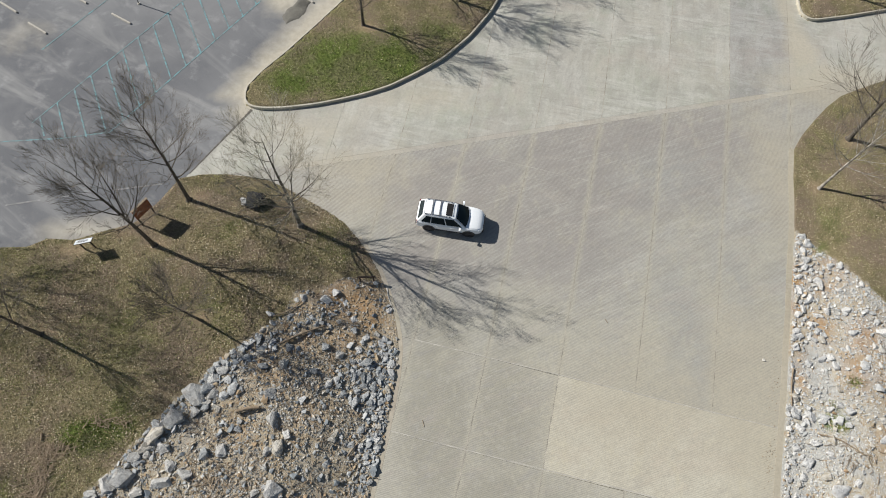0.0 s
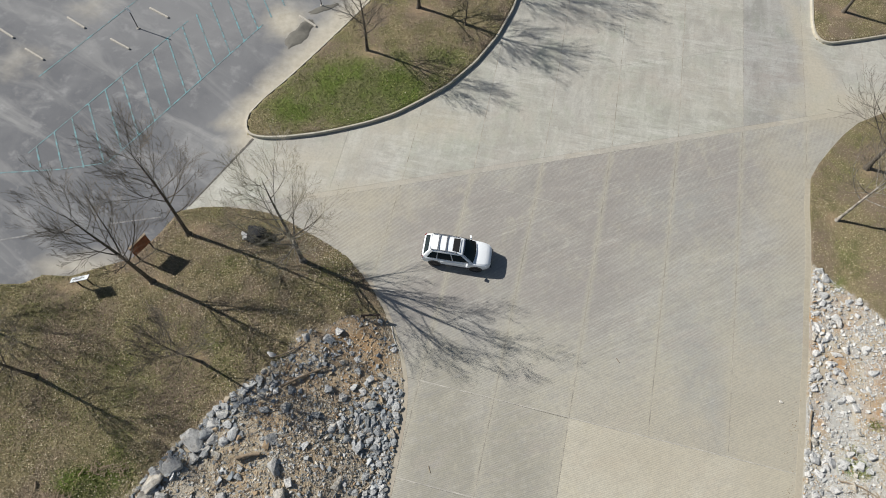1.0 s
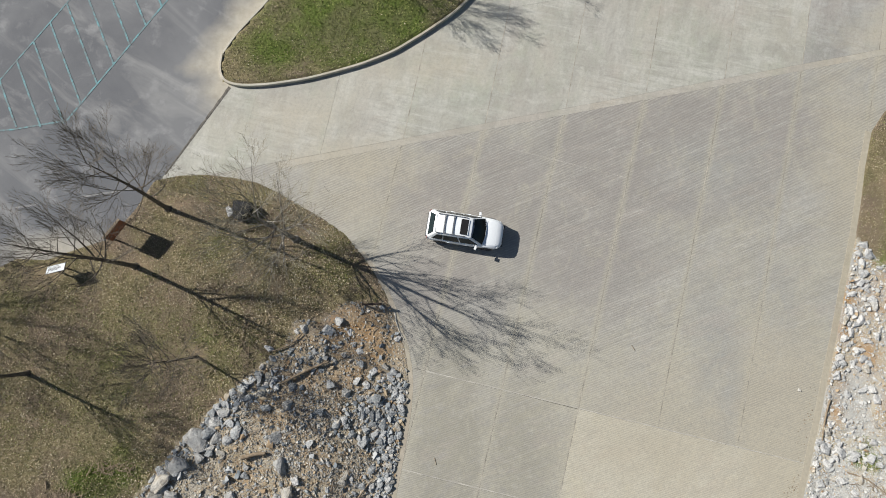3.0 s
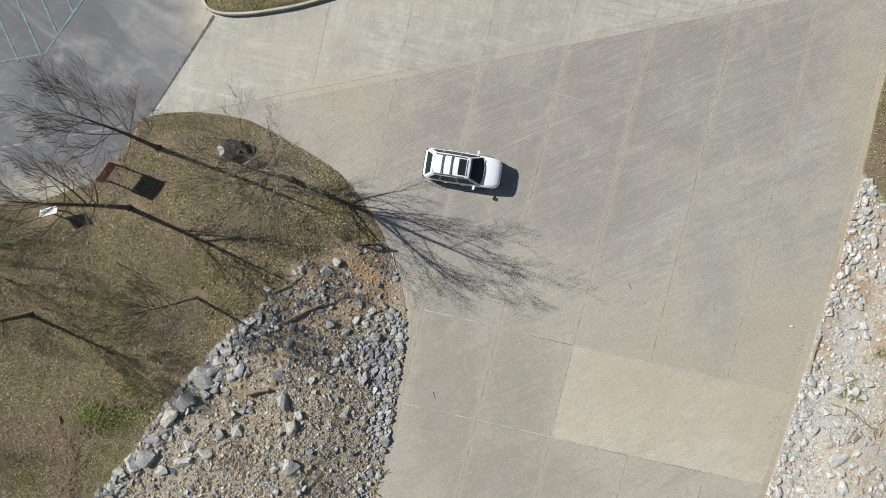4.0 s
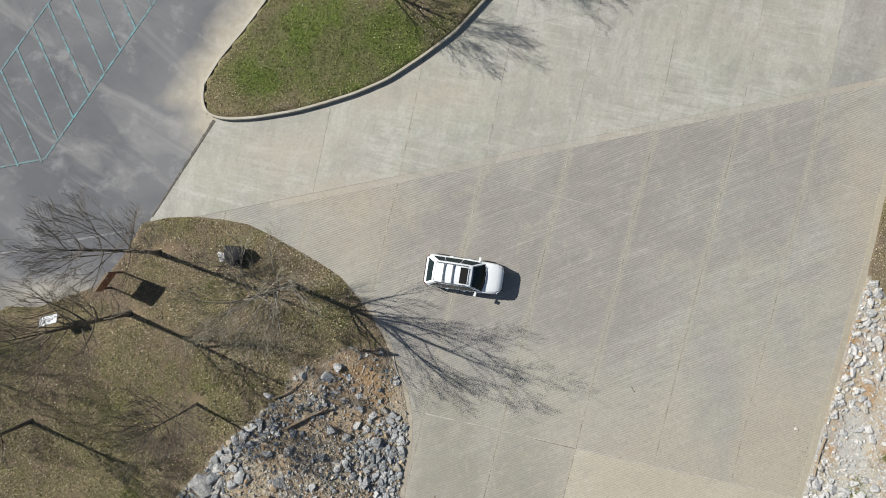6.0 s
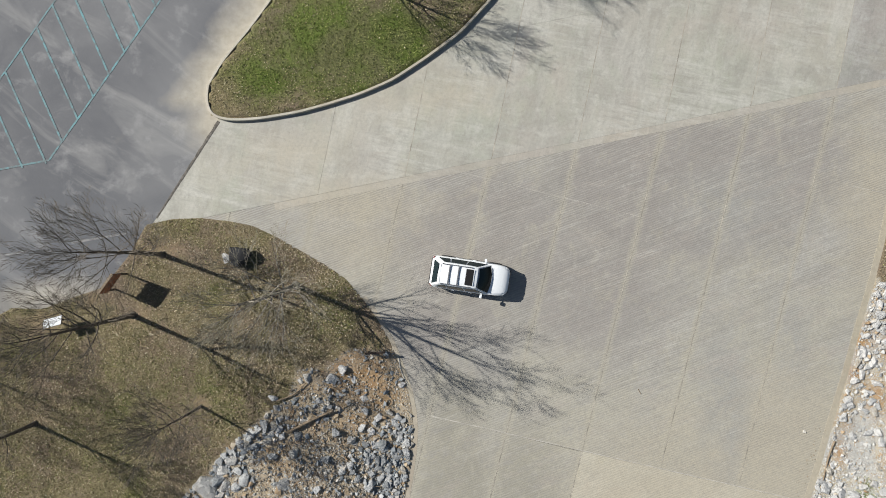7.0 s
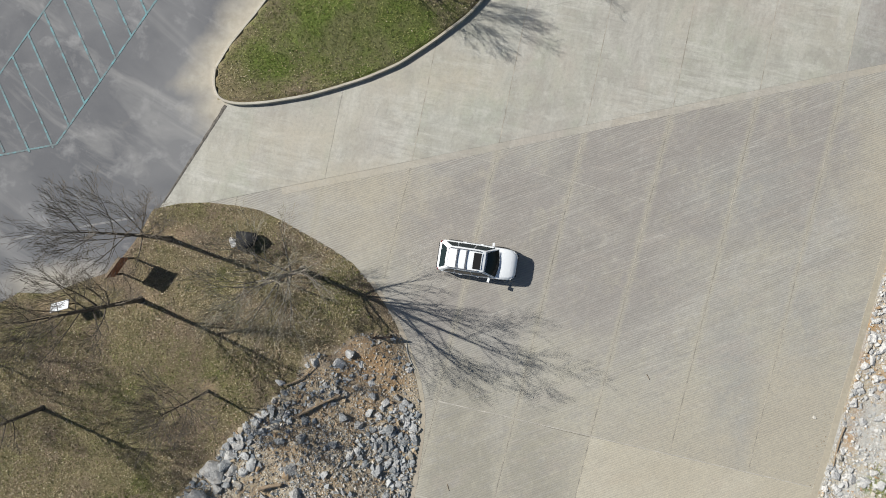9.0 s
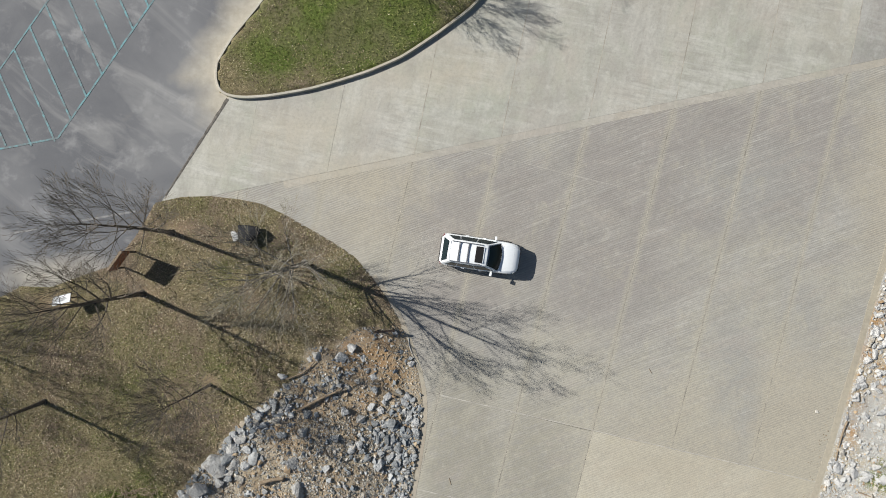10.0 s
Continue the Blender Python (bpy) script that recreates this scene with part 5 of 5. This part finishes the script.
bent_pipe("drain_pipe", [(-2.14, 15.75), (-2.05, 15.2), (-1.85, 14.65), (-1.58, 14.2)], 0.034, M_PIPE, "pale bent plastic pipe along the ramp's edge", "pipe")
bent_pipe("log", [(-8.3, 11.75), (-7.0, 12.42), (-5.75, 12.95)], 0.085, M_WOOD, "weathered driftwood log across riprap stones", "log", 0.16)
bent_pipe("log", [(-10.3, 7.75), (-9.6, 7.95), (-9.0, 8.0)], 0.13, M_WOOD, "short weathered log among rubble", "log", 0.12)
bent_pipe("log", [(-8.9, 13.5), (-7.9, 13.9), (-7.3, 14.5)], 0.05, M_WOOD, "thin driftwood stick across riprap stones", "log", 0.1)
bent_pipe("log", [(23.1, 10.9), (22.85, 10.2), (22.62, 9.3), (22.5, 8.6)], 0.06, M_WOOD, "pale driftwood limb along the ramp's edge", "log", 0.05)
bent_pipe("log", [(23.6, 6.9), (24.6, 6.5), (25.6, 5.6)], 0.04, M_WOOD, "thin driftwood branch on pale stones", "log", 0.1)
bent_pipe("log", [(-4.0, 5.5), (-3.5, 6.2), (-3.1, 6.5)], 0.05, M_WOOD, "short driftwood stick on riprap", "log", 0.12)
bent_pipe("log", [(-20.8, 6.5), (-20.7, 6.1)], 0.06, M_WOOD, "short stick of wood on lawn", "log", 0.02)

# ---------------------------------------------------------------- stones


def hull(rng, flat=0.7, points=13):
    bm = bmesh.new()
    for _ in range(points):
        v = Vector((rng.gauss(0, 1), rng.gauss(0, 1), rng.gauss(0, 1)))
        v = v / (abs(v.x) ** 5 + abs(v.y) ** 5 + abs(v.z) ** 5) ** 0.2 * rng.uniform(0.8, 1.0)
        bm.verts.new((v.x * 0.5, v.y * 0.42, v.z * 0.5 * flat))
    got = bmesh.ops.convex_hull(bm, input=bm.verts)
    loose = list({v for v in got["geom_interior"] + got["geom_unused"] if isinstance(v, bmesh.types.BMVert)})
    bmesh.ops.delete(bm, geom=loose, context="VERTS")
    return bm


def stone_mesh(name, rng, material, flat, points=11, cuts=0, rough=0.03, worn=0.035):
    """A broken block with worn edges; the large ones are knocked uneven."""
    bm = hull(rng, flat, points)
    bmesh.ops.dissolve_limit(bm, angle_limit=radians(14), verts=bm.verts[:], edges=bm.edges[:])
    bmesh.ops.bevel(bm, geom=bm.edges[:], offset=worn, segments=1, affect="EDGES", clamp_overlap=True)
    if cuts:
        bmesh.ops.triangulate(bm, faces=bm.faces[:])
        bmesh.ops.subdivide_edges(bm, edges=bm.edges[:], cuts=cuts, use_grid_fill=True)
        off = Vector((rng.uniform(0, 50), rng.uniform(0, 50), 0))
        for v in bm.verts:
            d = noise.noise(v.co * 3.2 + off) + 0.6 * noise.noise(v.co * 8 + off)
            v.co *= 1 + rough * 1.6 * d
    bm.normal_update()
    mesh = bpy.data.meshes.new(name)
    bm.to_mesh(mesh)
    bm.free()
    mesh.materials.append(material)
    return mesh


rng = random.Random(5)
GREY = [stone_mesh("stone", rng, M_STONE, rng.uniform(0.38, 0.66), rng.choice((11, 13, 16))) for _ in range(22)]
PALE = [stone_mesh("stone", rng, M_PALE, rng.uniform(0.4, 0.7), rng.choice((9, 11, 13))) for _ in range(18)]
FIELD = [stone_mesh("boulder", rng, M_BOULDER, rng.uniform(0.36, 0.5), 18, 2, 0.05, 0.05) for _ in range(10)]


def set_stone(name, mesh, x, y, size, parent=None, sink=0.22):
    ob = new(name, mesh)
    z = height(x, y)
    s = (size * rng.uniform(0.85, 1.2), size * rng.uniform(0.85, 1.15), size * rng.uniform(0.62, 0.95))
    ob.matrix_basis = pose(x, y, z + size * (0.34 - sink), rng.uniform(-18, 18), rng.uniform(-18, 18), rng.uniform(0, 360)) @ Matrix.Diagonal((*s, 1))
    ob.parent = parent
    return ob


# large boulders that edge the lawn and lie in the bank
for x, y, s in ((-12.66, 8.77, 1.5), (-13.73, 7.35, 1.15), (-14.64, 6.54, 1.3), (-14.89, 5.73, 0.9), (-14.04, 5.8, 0.9), (-15.55, 5.28, 0.9), (-15.9, 4.2, 1.3), (-16.69, 3.81, 1.1),
                (-17.47, 3.36, 0.7), (-13.52, 4.81, 0.8), (-13.85, 3.94, 1.05), (-12.71, 4.42, 0.9), (-15.09, 3.47, 0.8), (-11.73, 8.71, 0.7), (-12.13, 8.25, 0.7), (-12.65, 7.8, 0.7),
                (-11.9, 9.57, 0.8), (-11.38, 10.17, 0.75), (-8.57, 8.87, 0.9), (-8.23, 7.31, 1.15), (-7.82, 5.74, 0.95), (-7.93, 3.57, 1.15), (-10.85, 5.66, 0.9), (-7.99, 10.55, 0.85),
                (-5.83, 14.65, 0.8), (-5.39, 15.16, 0.8), (-7.21, 14.76, 0.65)):
    ob = set_stone("boulder", rng.choice(PALE if y > 14 else FIELD), x, y, s)
    tagged(ob, "large pale angular boulder bedded in orange soil" if y > 14 else "large grey angular boulder bedded in the stony bank", "boulder", "bank boulders")
DARK = [stone_mesh("boulder", rng, M_DARK_STONE, 0.5, 16, 2, 0.06, 0.03), stone_mesh("boulder", rng, M_PALE, 0.8, 10)]
dark_rock = set_stone("boulder", DARK[0], -10.95, 21.5, 1.4, sink=0.1)
tagged(dark_rock, "large dark weathered boulder on the lawn", "boulder")
# an added pale stone stands for the boulder's sunlit left side
lit_side_rock = set_stone("boulder", DARK[1], -11.75, 21.5, 0.7, sink=0.0)
tagged(lit_side_rock, "pale stone added as the lit left side of the dark boulder", "boulder")


def scatter(n, zone, keep, sizes, spacing, seed, tries=40000):
    """Places in a zone, apart from one another, as (x, y, size)."""
    r = np.random.RandomState(seed)
    xs, ys = [p[0] for p in zone], [p[1] for p in zone]
    x, y = r.uniform(max(min(xs), -26), min(max(xs), 36), tries), r.uniform(max(min(ys), -2), max(ys), tries)
    ok = (r.uniform(0, 1, tries) < keep(x, y)) & (sdist(x, y, zone) > 0.05)
    size = r.uniform(*sizes, tries) * np.where(r.uniform(0, 1, tries) < 0.12, 1.5, 1)
    got, cells = [], {}
    for x, y, size in zip(x[ok].tolist(), y[ok].tolist(), size[ok].tolist()):
        if len(got) >= n:
            break
        c = (int(x), int(y))
        if any(math.hypot(x - a, y - b) < (size + s) * spacing for i in (-1, 0, 1) for j in (-1, 0, 1) for a, b, s in cells.get((c[0] + i, c[1] + j), ())):
            continue
        got.append((x, y, size))
        cells.setdefault(c, []).append((x, y, size))
    return got


def left_keep(x, y):
    """How thick the stones lie: along the lawn's edge, and heaped beside the ramp."""
    e = sdist(x, y, LEFT)
    line = np.clip(1 - sdist(x, y, ROCKL) / 1.4, 0, 1) * np.where(y < 11.8, 0.8, 0.06) * (x < -6.0)
    wide = 1.15 + 1.7 * np.exp(-((y - 10.0) / 1.7) ** 2)
    heap = np.exp(-(e / wide) ** 4) * np.clip((12.6 - y) / 1.2, 0, 1) * np.clip((y - 2.0) / 3.0, 0.25, 1)
    row = 0.22 * np.exp(-((y - 10.9 - 0.62 * (x + 10.0)) / 0.7) ** 2) * (x < -4.9) * (x > -11)
    loose = np.where(y < 11, 0.03, 0.012)
    return np.where(e < 0.1, 0, np.clip(loose + line + heap + row, 0, 1))


def right_keep(x, y):
    e = sdist(x, y, RIGHT)
    return np.where(e < 0.1, 0, np.clip(0.12 + 0.85 * np.exp(-(e / 1.5) ** 2) * np.clip(0.55 + 1.2 * waves(x, y, 0.8, 71), 0.1, 1), 0, 1))


bank = thing("riprap_bank", pose(0, 0, 0), "blue-grey angular riprap stones heaped beside the ramp", "riprap")
for x, y, s in ((-12.03, 10.11, 0.7), (-11.44, 10.65, 0.55), (-11.03, 11.31, 0.6), (-10.5, 11.26, 0.6), (-10.77, 9.09, 0.75), (-7.39, 6.49, 0.65), (-7.74, 11.52, 0.65), (-9.62, 12.07, 0.7),
                (-10.02, 11.95, 0.6), (-9.09, 12.09, 0.6), (-9.13, 13.63, 0.55), (-4.03, 12.81, 0.65), (-3.32, 12.4, 0.55), (-2.71, 12.64, 0.5), (-2.18, 12.36, 0.55), (-4.25, 11.91, 0.6),
                (-4.77, 11.28, 0.75), (-3.19, 10.87, 0.85), (-1.72, 10.86, 0.6), (-2.8, 8.52, 0.75), (-3.79, 8.56, 0.75), (-3.88, 6.11, 0.7), (-2.34, 8.05, 0.5), (-3.35, 7.0, 0.5),
                (-2.45, 6.5, 0.6), (-4.07, 13.53, 0.55), (-1.95, 14.22, 0.5), (-6.7, 8.43, 0.6), (-6.14, 10.24, 0.7), (-10.1, 6.78, 0.6), (-11.45, 7.96, 0.65), (-11.12, 8.66, 0.65)):
    set_stone("stone", rng.choice(PALE if rng.random() < (0.9 if y > 13 else 0.15) else GREY), x, y, s, bank)
for x, y, s in scatter(266, ROCKL, left_keep, (0.28, 0.62), 0.27, 31):
    # white stones lie near the lawn's corner, blue ones below
    set_stone("stone", rng.choice(PALE if y > 11.6 and rng.random() < 0.75 else GREY), x, y, s, bank)
pale_bank = thing("riprap_bank", pose(0, 0, 0), "pale limestone riprap stones on sandy soil beside the ramp", "riprap")
for x, y, s in ((25.41, 19.42, 0.65), (26.06, 19.43, 0.8), (25.7, 20.0, 0.65), (26.47, 18.55, 0.45), (25.16, 17.84, 0.65), (26.8, 17.64, 0.5), (24.66, 16.12, 0.65), (24.43, 15.46, 0.7),
                (24.18, 14.45, 0.6), (23.6, 12.37, 0.6), (23.6, 12.92, 0.5), (25.08, 13.21, 0.55), (24.73, 12.73, 0.55), (24.85, 13.62, 0.55), (22.88, 9.17, 0.75), (22.4, 8.51, 0.7),
                (22.62, 8.17, 0.75), (23.45, 7.93, 0.75), (24.01, 7.63, 0.65), (22.74, 7.34, 0.6), (23.34, 6.43, 0.65), (22.6, 5.31, 0.9), (24.95, 7.64, 0.7), (25.55, 8.19, 0.7),
                (25.14, 8.54, 0.6), (27.11, 13.03, 0.7), (28.83, 12.91, 1.05), (28.04, 12.09, 0.6), (28.4, 11.96, 0.55), (27.08, 14.59, 0.6), (23.85, 3.63, 1.1), (27.0, 6.45, 0.8)):
    set_stone("stone", rng.choice(PALE), x, y, s, pale_bank)
for x, y, s in scatter(260, ROCKR, right_keep, (0.3, 0.68), 0.30, 32):
    set_stone("stone", rng.choice(PALE), x, y, s, pale_bank)


def heap_of(name, places, material, parent, seed, flat=0.6):
    """Small stones joined into one mesh."""
    r = random.Random(seed)
    shapes = []
    for _ in range(10):
        bm = hull(r, flat, 8)
        bm.verts.ensure_lookup_table()
        shapes.append(([v.co.copy() for v in bm.verts], [tuple(v.index for v in f.verts) for f in bm.faces]))
        bm.free()
    px, py = np.array([p[0] for p in places]), np.array([p[1] for p in places])
    pz = np.maximum(ground_height(px, py), paved(px, py) - 0.1)
    verts, faces = [], []
    for (x, y, s), z in zip(places, pz):
        vs, fs = r.choice(shapes)
        m = pose(x, y, z + s * 0.12, r.uniform(-25, 25), r.uniform(-25, 25), r.uniform(0, 360)) @ Matrix.Scale(s, 4)
        o = len(verts)
        verts += [m @ v for v in vs]
        faces += [tuple(i + o for i in f) for f in fs]
    return tagged(raw(name, verts, faces, material, parent), kind="stuff")


def chips(name, places, material, parent, seed):
    """Flat splinters of stone, far too many to count."""
    r = np.random.RandomState(seed)
    x, y, s = (np.array(v) for v in zip(*places))
    n = len(x)
    z = np.maximum(ground_height(x, y), paved(x, y) - (0.1 if parent else 0.0))
    a = r.uniform(0, 6.283, n)
    ring = []
    for k in range(4):
        b, l = a + k * 1.571 + r.uniform(-0.5, 0.5, n), s * r.uniform(0.35, 0.75, n)
        ring.append(np.stack([x + l * np.cos(b), y + l * np.sin(b), z + s * r.uniform(-0.25, 0.2, n)], 1))
    ring.append(np.stack([x + s * r.uniform(-0.2, 0.2, n), y + s * r.uniform(-0.2, 0.2, n), z + s * r.uniform(0.3, 0.55, n)], 1))
    verts = np.stack(ring, 1).reshape(-1, 3)
    i = np.arange(n)[:, None] * 5
    faces = np.concatenate([np.concatenate([i + k, i + (k + 1) % 4, i + 4], 1) for k in range(4)])
    return tagged(raw(name, verts.tolist(), faces.tolist(), material, parent), kind="stuff")


def fast_places(n, zone, keep, sizes, seed):
    r = np.random.RandomState(seed)
    xs, ys = [p[0] for p in zone], [p[1] for p in zone]
    x, y = r.uniform(max(min(xs), -24), min(max(xs), 34), n * 3), r.uniform(max(min(ys), -1), max(ys), n * 3)
    ok = (sdist(x, y, zone) > 0) & (r.uniform(0, 1, n * 3) < keep(x, y))
    x, y = x[ok][:n], y[ok][:n]
    return list(zip(x, y, sizes[0] + (sizes[1] - sizes[0]) * r.uniform(0, 1, len(x)) ** 2.5))


middling = [p for p in scatter(1500, ROCKL, left_keep, (0.14, 0.38), 0.23, 33)]
heap_of("riprap_fill", middling, M_RUBBLE_BLUE, bank, 43, 0.75)
heap_of("riprap_fill", [p for p in scatter(1300, ROCKR, right_keep, (0.12, 0.30), 0.27, 34)], M_PALE_RUBBLE, pale_bank, 44, 0.7)
heap_of("rubble", fast_places(24000, ROCKL, lambda x, y: np.clip(0.1 + 0.9 * waves(x, y, 0.9, 8) + (sdist(x, y, LEFT) > 0.05) * 0.4, 0, 1) * (sdist(x, y, LEFT) > 0.03) * np.where(y > 11.5, 0.5, 1.0), (0.03, 0.24), 41), M_RUBBLE, bank, 41)
chips("gravel", fast_places(70000, ROCKL, lambda x, y: np.clip(0.75 + 0.8 * waves(x, y, 1.1, 18), 0, 1) * (1 - 0.6 * np.clip(covers(x, y)[2], 0, 1)) * (sdist(x, y, LEFT) > 0.03) * np.where(y > 12, 0.6, 1.0), (0.025, 0.11), 45), M_CHIP, bank, 45)
heap_of("rubble", fast_places(20000, ROCKR, lambda x, y: np.clip(0.45 + 1.3 * waves(x, y, 0.9, 8), 0, 1) * (1 - 0.8 * np.clip(covers(x, y)[2], 0, 1)) * (sdist(x, y, RIGHT) > 0.05), (0.03, 0.21), 42), M_PALE_RUBBLE, pale_bank, 42)
chips("gravel", fast_places(60000, ROCKR, lambda x, y: np.clip(0.75 + 0.9 * waves(x, y, 1.1, 19), 0, 1) * (1 - 0.7 * np.clip(covers(x, y)[2], 0, 1)) * (sdist(x, y, RIGHT) > 0.05), (0.03, 0.09), 46), M_PALE_CHIP, pale_bank, 46)

# ---------------------------------------------------------------- grass, leaves, twigs


def on_lawn(n, seed):
    r = np.random.RandomState(seed)
    x, y = [], []
    for (x0, x1, y0, y1), share in (((-27, -1, 0, 24), 0.6), ((-13, 10, 29, 52), 0.22), ((25, 40, 14, 36), 0.13), ((30, 40, 39, 52), 0.05)):
        x.append(r.uniform(x0, x1, int(n * share)))
        y.append(r.uniform(y0, y1, int(n * share)))
    x, y = np.concatenate(x), np.concatenate(y)
    lawn = np.maximum.reduce([sdist(x, y, p) for p in (LEFT, RIGHT, ISLE, ISLE2)])
    rock = np.maximum(sdist(x, y, ROCKL), sdist(x, y, ROCKR))
    ok = (lawn > np.where(sdist(x, y, ISLE) > -1, 0.17, 0.0)) & (rock < r.uniform(-0.5, 0.3, len(x)))
    return x[ok], y[ok]


def grass(n, seed):
    x, y = on_lawn(n, seed)
    rocky, green, bare = covers(x, y)
    r = np.random.RandomState(seed + 1)
    ok = r.uniform(0, 1, len(x)) > bare * 1.1
    x, y, green = x[ok], y[ok], green[ok]
    # tufts among the stones of the bank
    for cx, cy in ((24.6, 7.6), (25.0, 7.2), (24.9, 8.5), (26.3, 9.9)):
        x, y, green = np.append(x, r.normal(cx, 0.22, 260)), np.append(y, r.normal(cy, 0.16, 260)), np.append(green, np.full(260, 1.0))
    z = ground_height(x, y) - 0.01
    n = len(x)
    a, h, w = r.uniform(0, 6.283, n), r.uniform(0.03, 0.11, n) * (0.8 + 0.5 * green), r.uniform(0.014, 0.032, n)
    b, lean = r.uniform(0, 6.283, n), r.uniform(0.03, 0.14, n)
    verts = np.stack([np.stack([x - w * np.cos(a), y - w * np.sin(a), z], 1), np.stack([x + w * np.cos(a), y + w * np.sin(a), z], 1),
                      np.stack([x + lean * np.cos(b), y + lean * np.sin(b), z + h], 1)], 1).reshape(-1, 3)
    ob = raw("grass", verts.tolist(), np.arange(3 * n).reshape(-1, 3).tolist(), M_BLADE)
    tint = np.clip(green * 1.15 + 0.25 * (waves(x, y, 1.8, 12)), 0, 1)
    tint = np.where(r.uniform(0, 1, n) < tint, 0.9, 0.12)
    paint_cover(ob.data, (np.zeros(3 * n), np.repeat(tint, 3)))
    tagged(ob, "short dormant brown grass with green tufts", "grass", kind="stuff")


grass(520000, 51)


def leaves(n, seed):
    x, y = on_lawn(n, seed)
    r = np.random.RandomState(seed)
    ok = r.uniform(0, 1, len(x)) < 0.3 + 1.3 * waves(x, y, 0.6, 15) + 0.8 * waves(x, y, 2.2, 16) - 0.35 * np.clip(covers(x, y)[1], 0, 1) - 0.25 * (sdist(x, y, ISLE) > 0)
    x, y = x[ok], y[ok]
    z = ground_height(x, y) + r.uniform(0.03, 0.09, len(x))
    verts, faces = [], []
    for i in range(len(x)):
        s = r.uniform(0.018, 0.05)
        m = pose(x[i], y[i], z[i], r.uniform(-35, 35), r.uniform(-35, 35), r.uniform(0, 360))
        o = len(verts)
        verts += [m @ Vector(v) for v in ((-s, 0, 0), (0, -s * 0.6, s * 0.25), (s, 0, 0.0), (0, s * 0.6, s * 0.25))]
        faces += [(o, o + 1, o + 2), (o, o + 2, o + 3)]
    tagged(raw("fallen_leaves", verts, faces, M_LEAF), "dry tan fallen leaves strewn over the lawn", "leaves", kind="stuff")


leaves(120000, 61)


def sticks(name, places, seed, label):
    r = random.Random(seed)
    verts, faces = [], []
    for x, y, s in places:
        a = r.uniform(0, 3.14)
        z = height(x, y)
        p = Vector((x, y, z + r.uniform(0.03, 0.12)))
        d = Vector((math.cos(a), math.sin(a), r.uniform(-0.1, 0.15))) * s
        tube(verts, faces, [p - d, p + Vector((r.gauss(0, 0.05), r.gauss(0, 0.05), 0.02)), p + d], [0.022, 0.019, 0.01], 3)
    tagged(raw(name, verts, faces, M_WOOD), label, "brushwood", kind="stuff")


bent_pipe("stick", [(11.62, 13.95), (11.8, 13.65)], 0.02, M_WOOD, "thin dark stick lying on the ramp", "stick")
bent_pipe("stick", [(0.2, 7.6), (0.32, 7.2)], 0.02, M_WOOD, "thin dark stick lying on the ramp", "stick")
litter = stone_mesh("litter", random.Random(3), M_PIPE, 0.3, 12, 1, 0.1)
bag = set_stone("litter", litter, 21.38, 11.45, 0.26, sink=0.26)
tagged(bag, "small crumpled white litter on the ramp", "litter")

mud = np.random.RandomState(17)
edge_y = np.concatenate([mud.normal(5.6, 0.7, 80), mud.normal(9.3, 0.8, 40), mud.uniform(3.0, 12.0, 20)])
edge_x = np.interp(edge_y, [3.39, 5.92, 9.9, 12.2], [20.73, 21.44, 22.57, 23.15]) - np.abs(mud.normal(0.75, 0.22, len(edge_y)))
clods = chips("mud_clods", list(zip(edge_x, edge_y, mud.uniform(0.025, 0.08, len(edge_y)))), M_WOOD, None, 18)
tagged(clods, "small dark clods of dried mud on the ramp", "mud")

r = random.Random(9)
sticks("brushwood", [(r.gauss(-20.3, 0.35), r.uniform(1.6, 5.9), r.uniform(0.12, 0.45)) for _ in range(420)] + [(r.gauss(-19.6, 0.5), r.gauss(5.75, 0.12), r.uniform(0.1, 0.4)) for _ in range(40)]
       + [(r.uniform(-18.8, -16), r.gauss(7.2, 0.15), r.uniform(0.1, 0.35)) for _ in range(50)], 1, "heap of dry brushwood on the lawn")
sticks("driftwood", [(r.uniform(-13, -2.5), r.uniform(1, 15.5), r.uniform(0.08, 0.34)) for _ in range(620)] + [(r.gauss(-11.3, 0.6), r.gauss(3.9, 0.5), r.uniform(0.2, 0.6)) for _ in range(50)]
       + [(r.gauss(25.2, 0.7), r.gauss(5.6, 0.6), r.uniform(0.1, 0.4)) for _ in range(40)], 2, "pale driftwood sticks strewn over the bank")
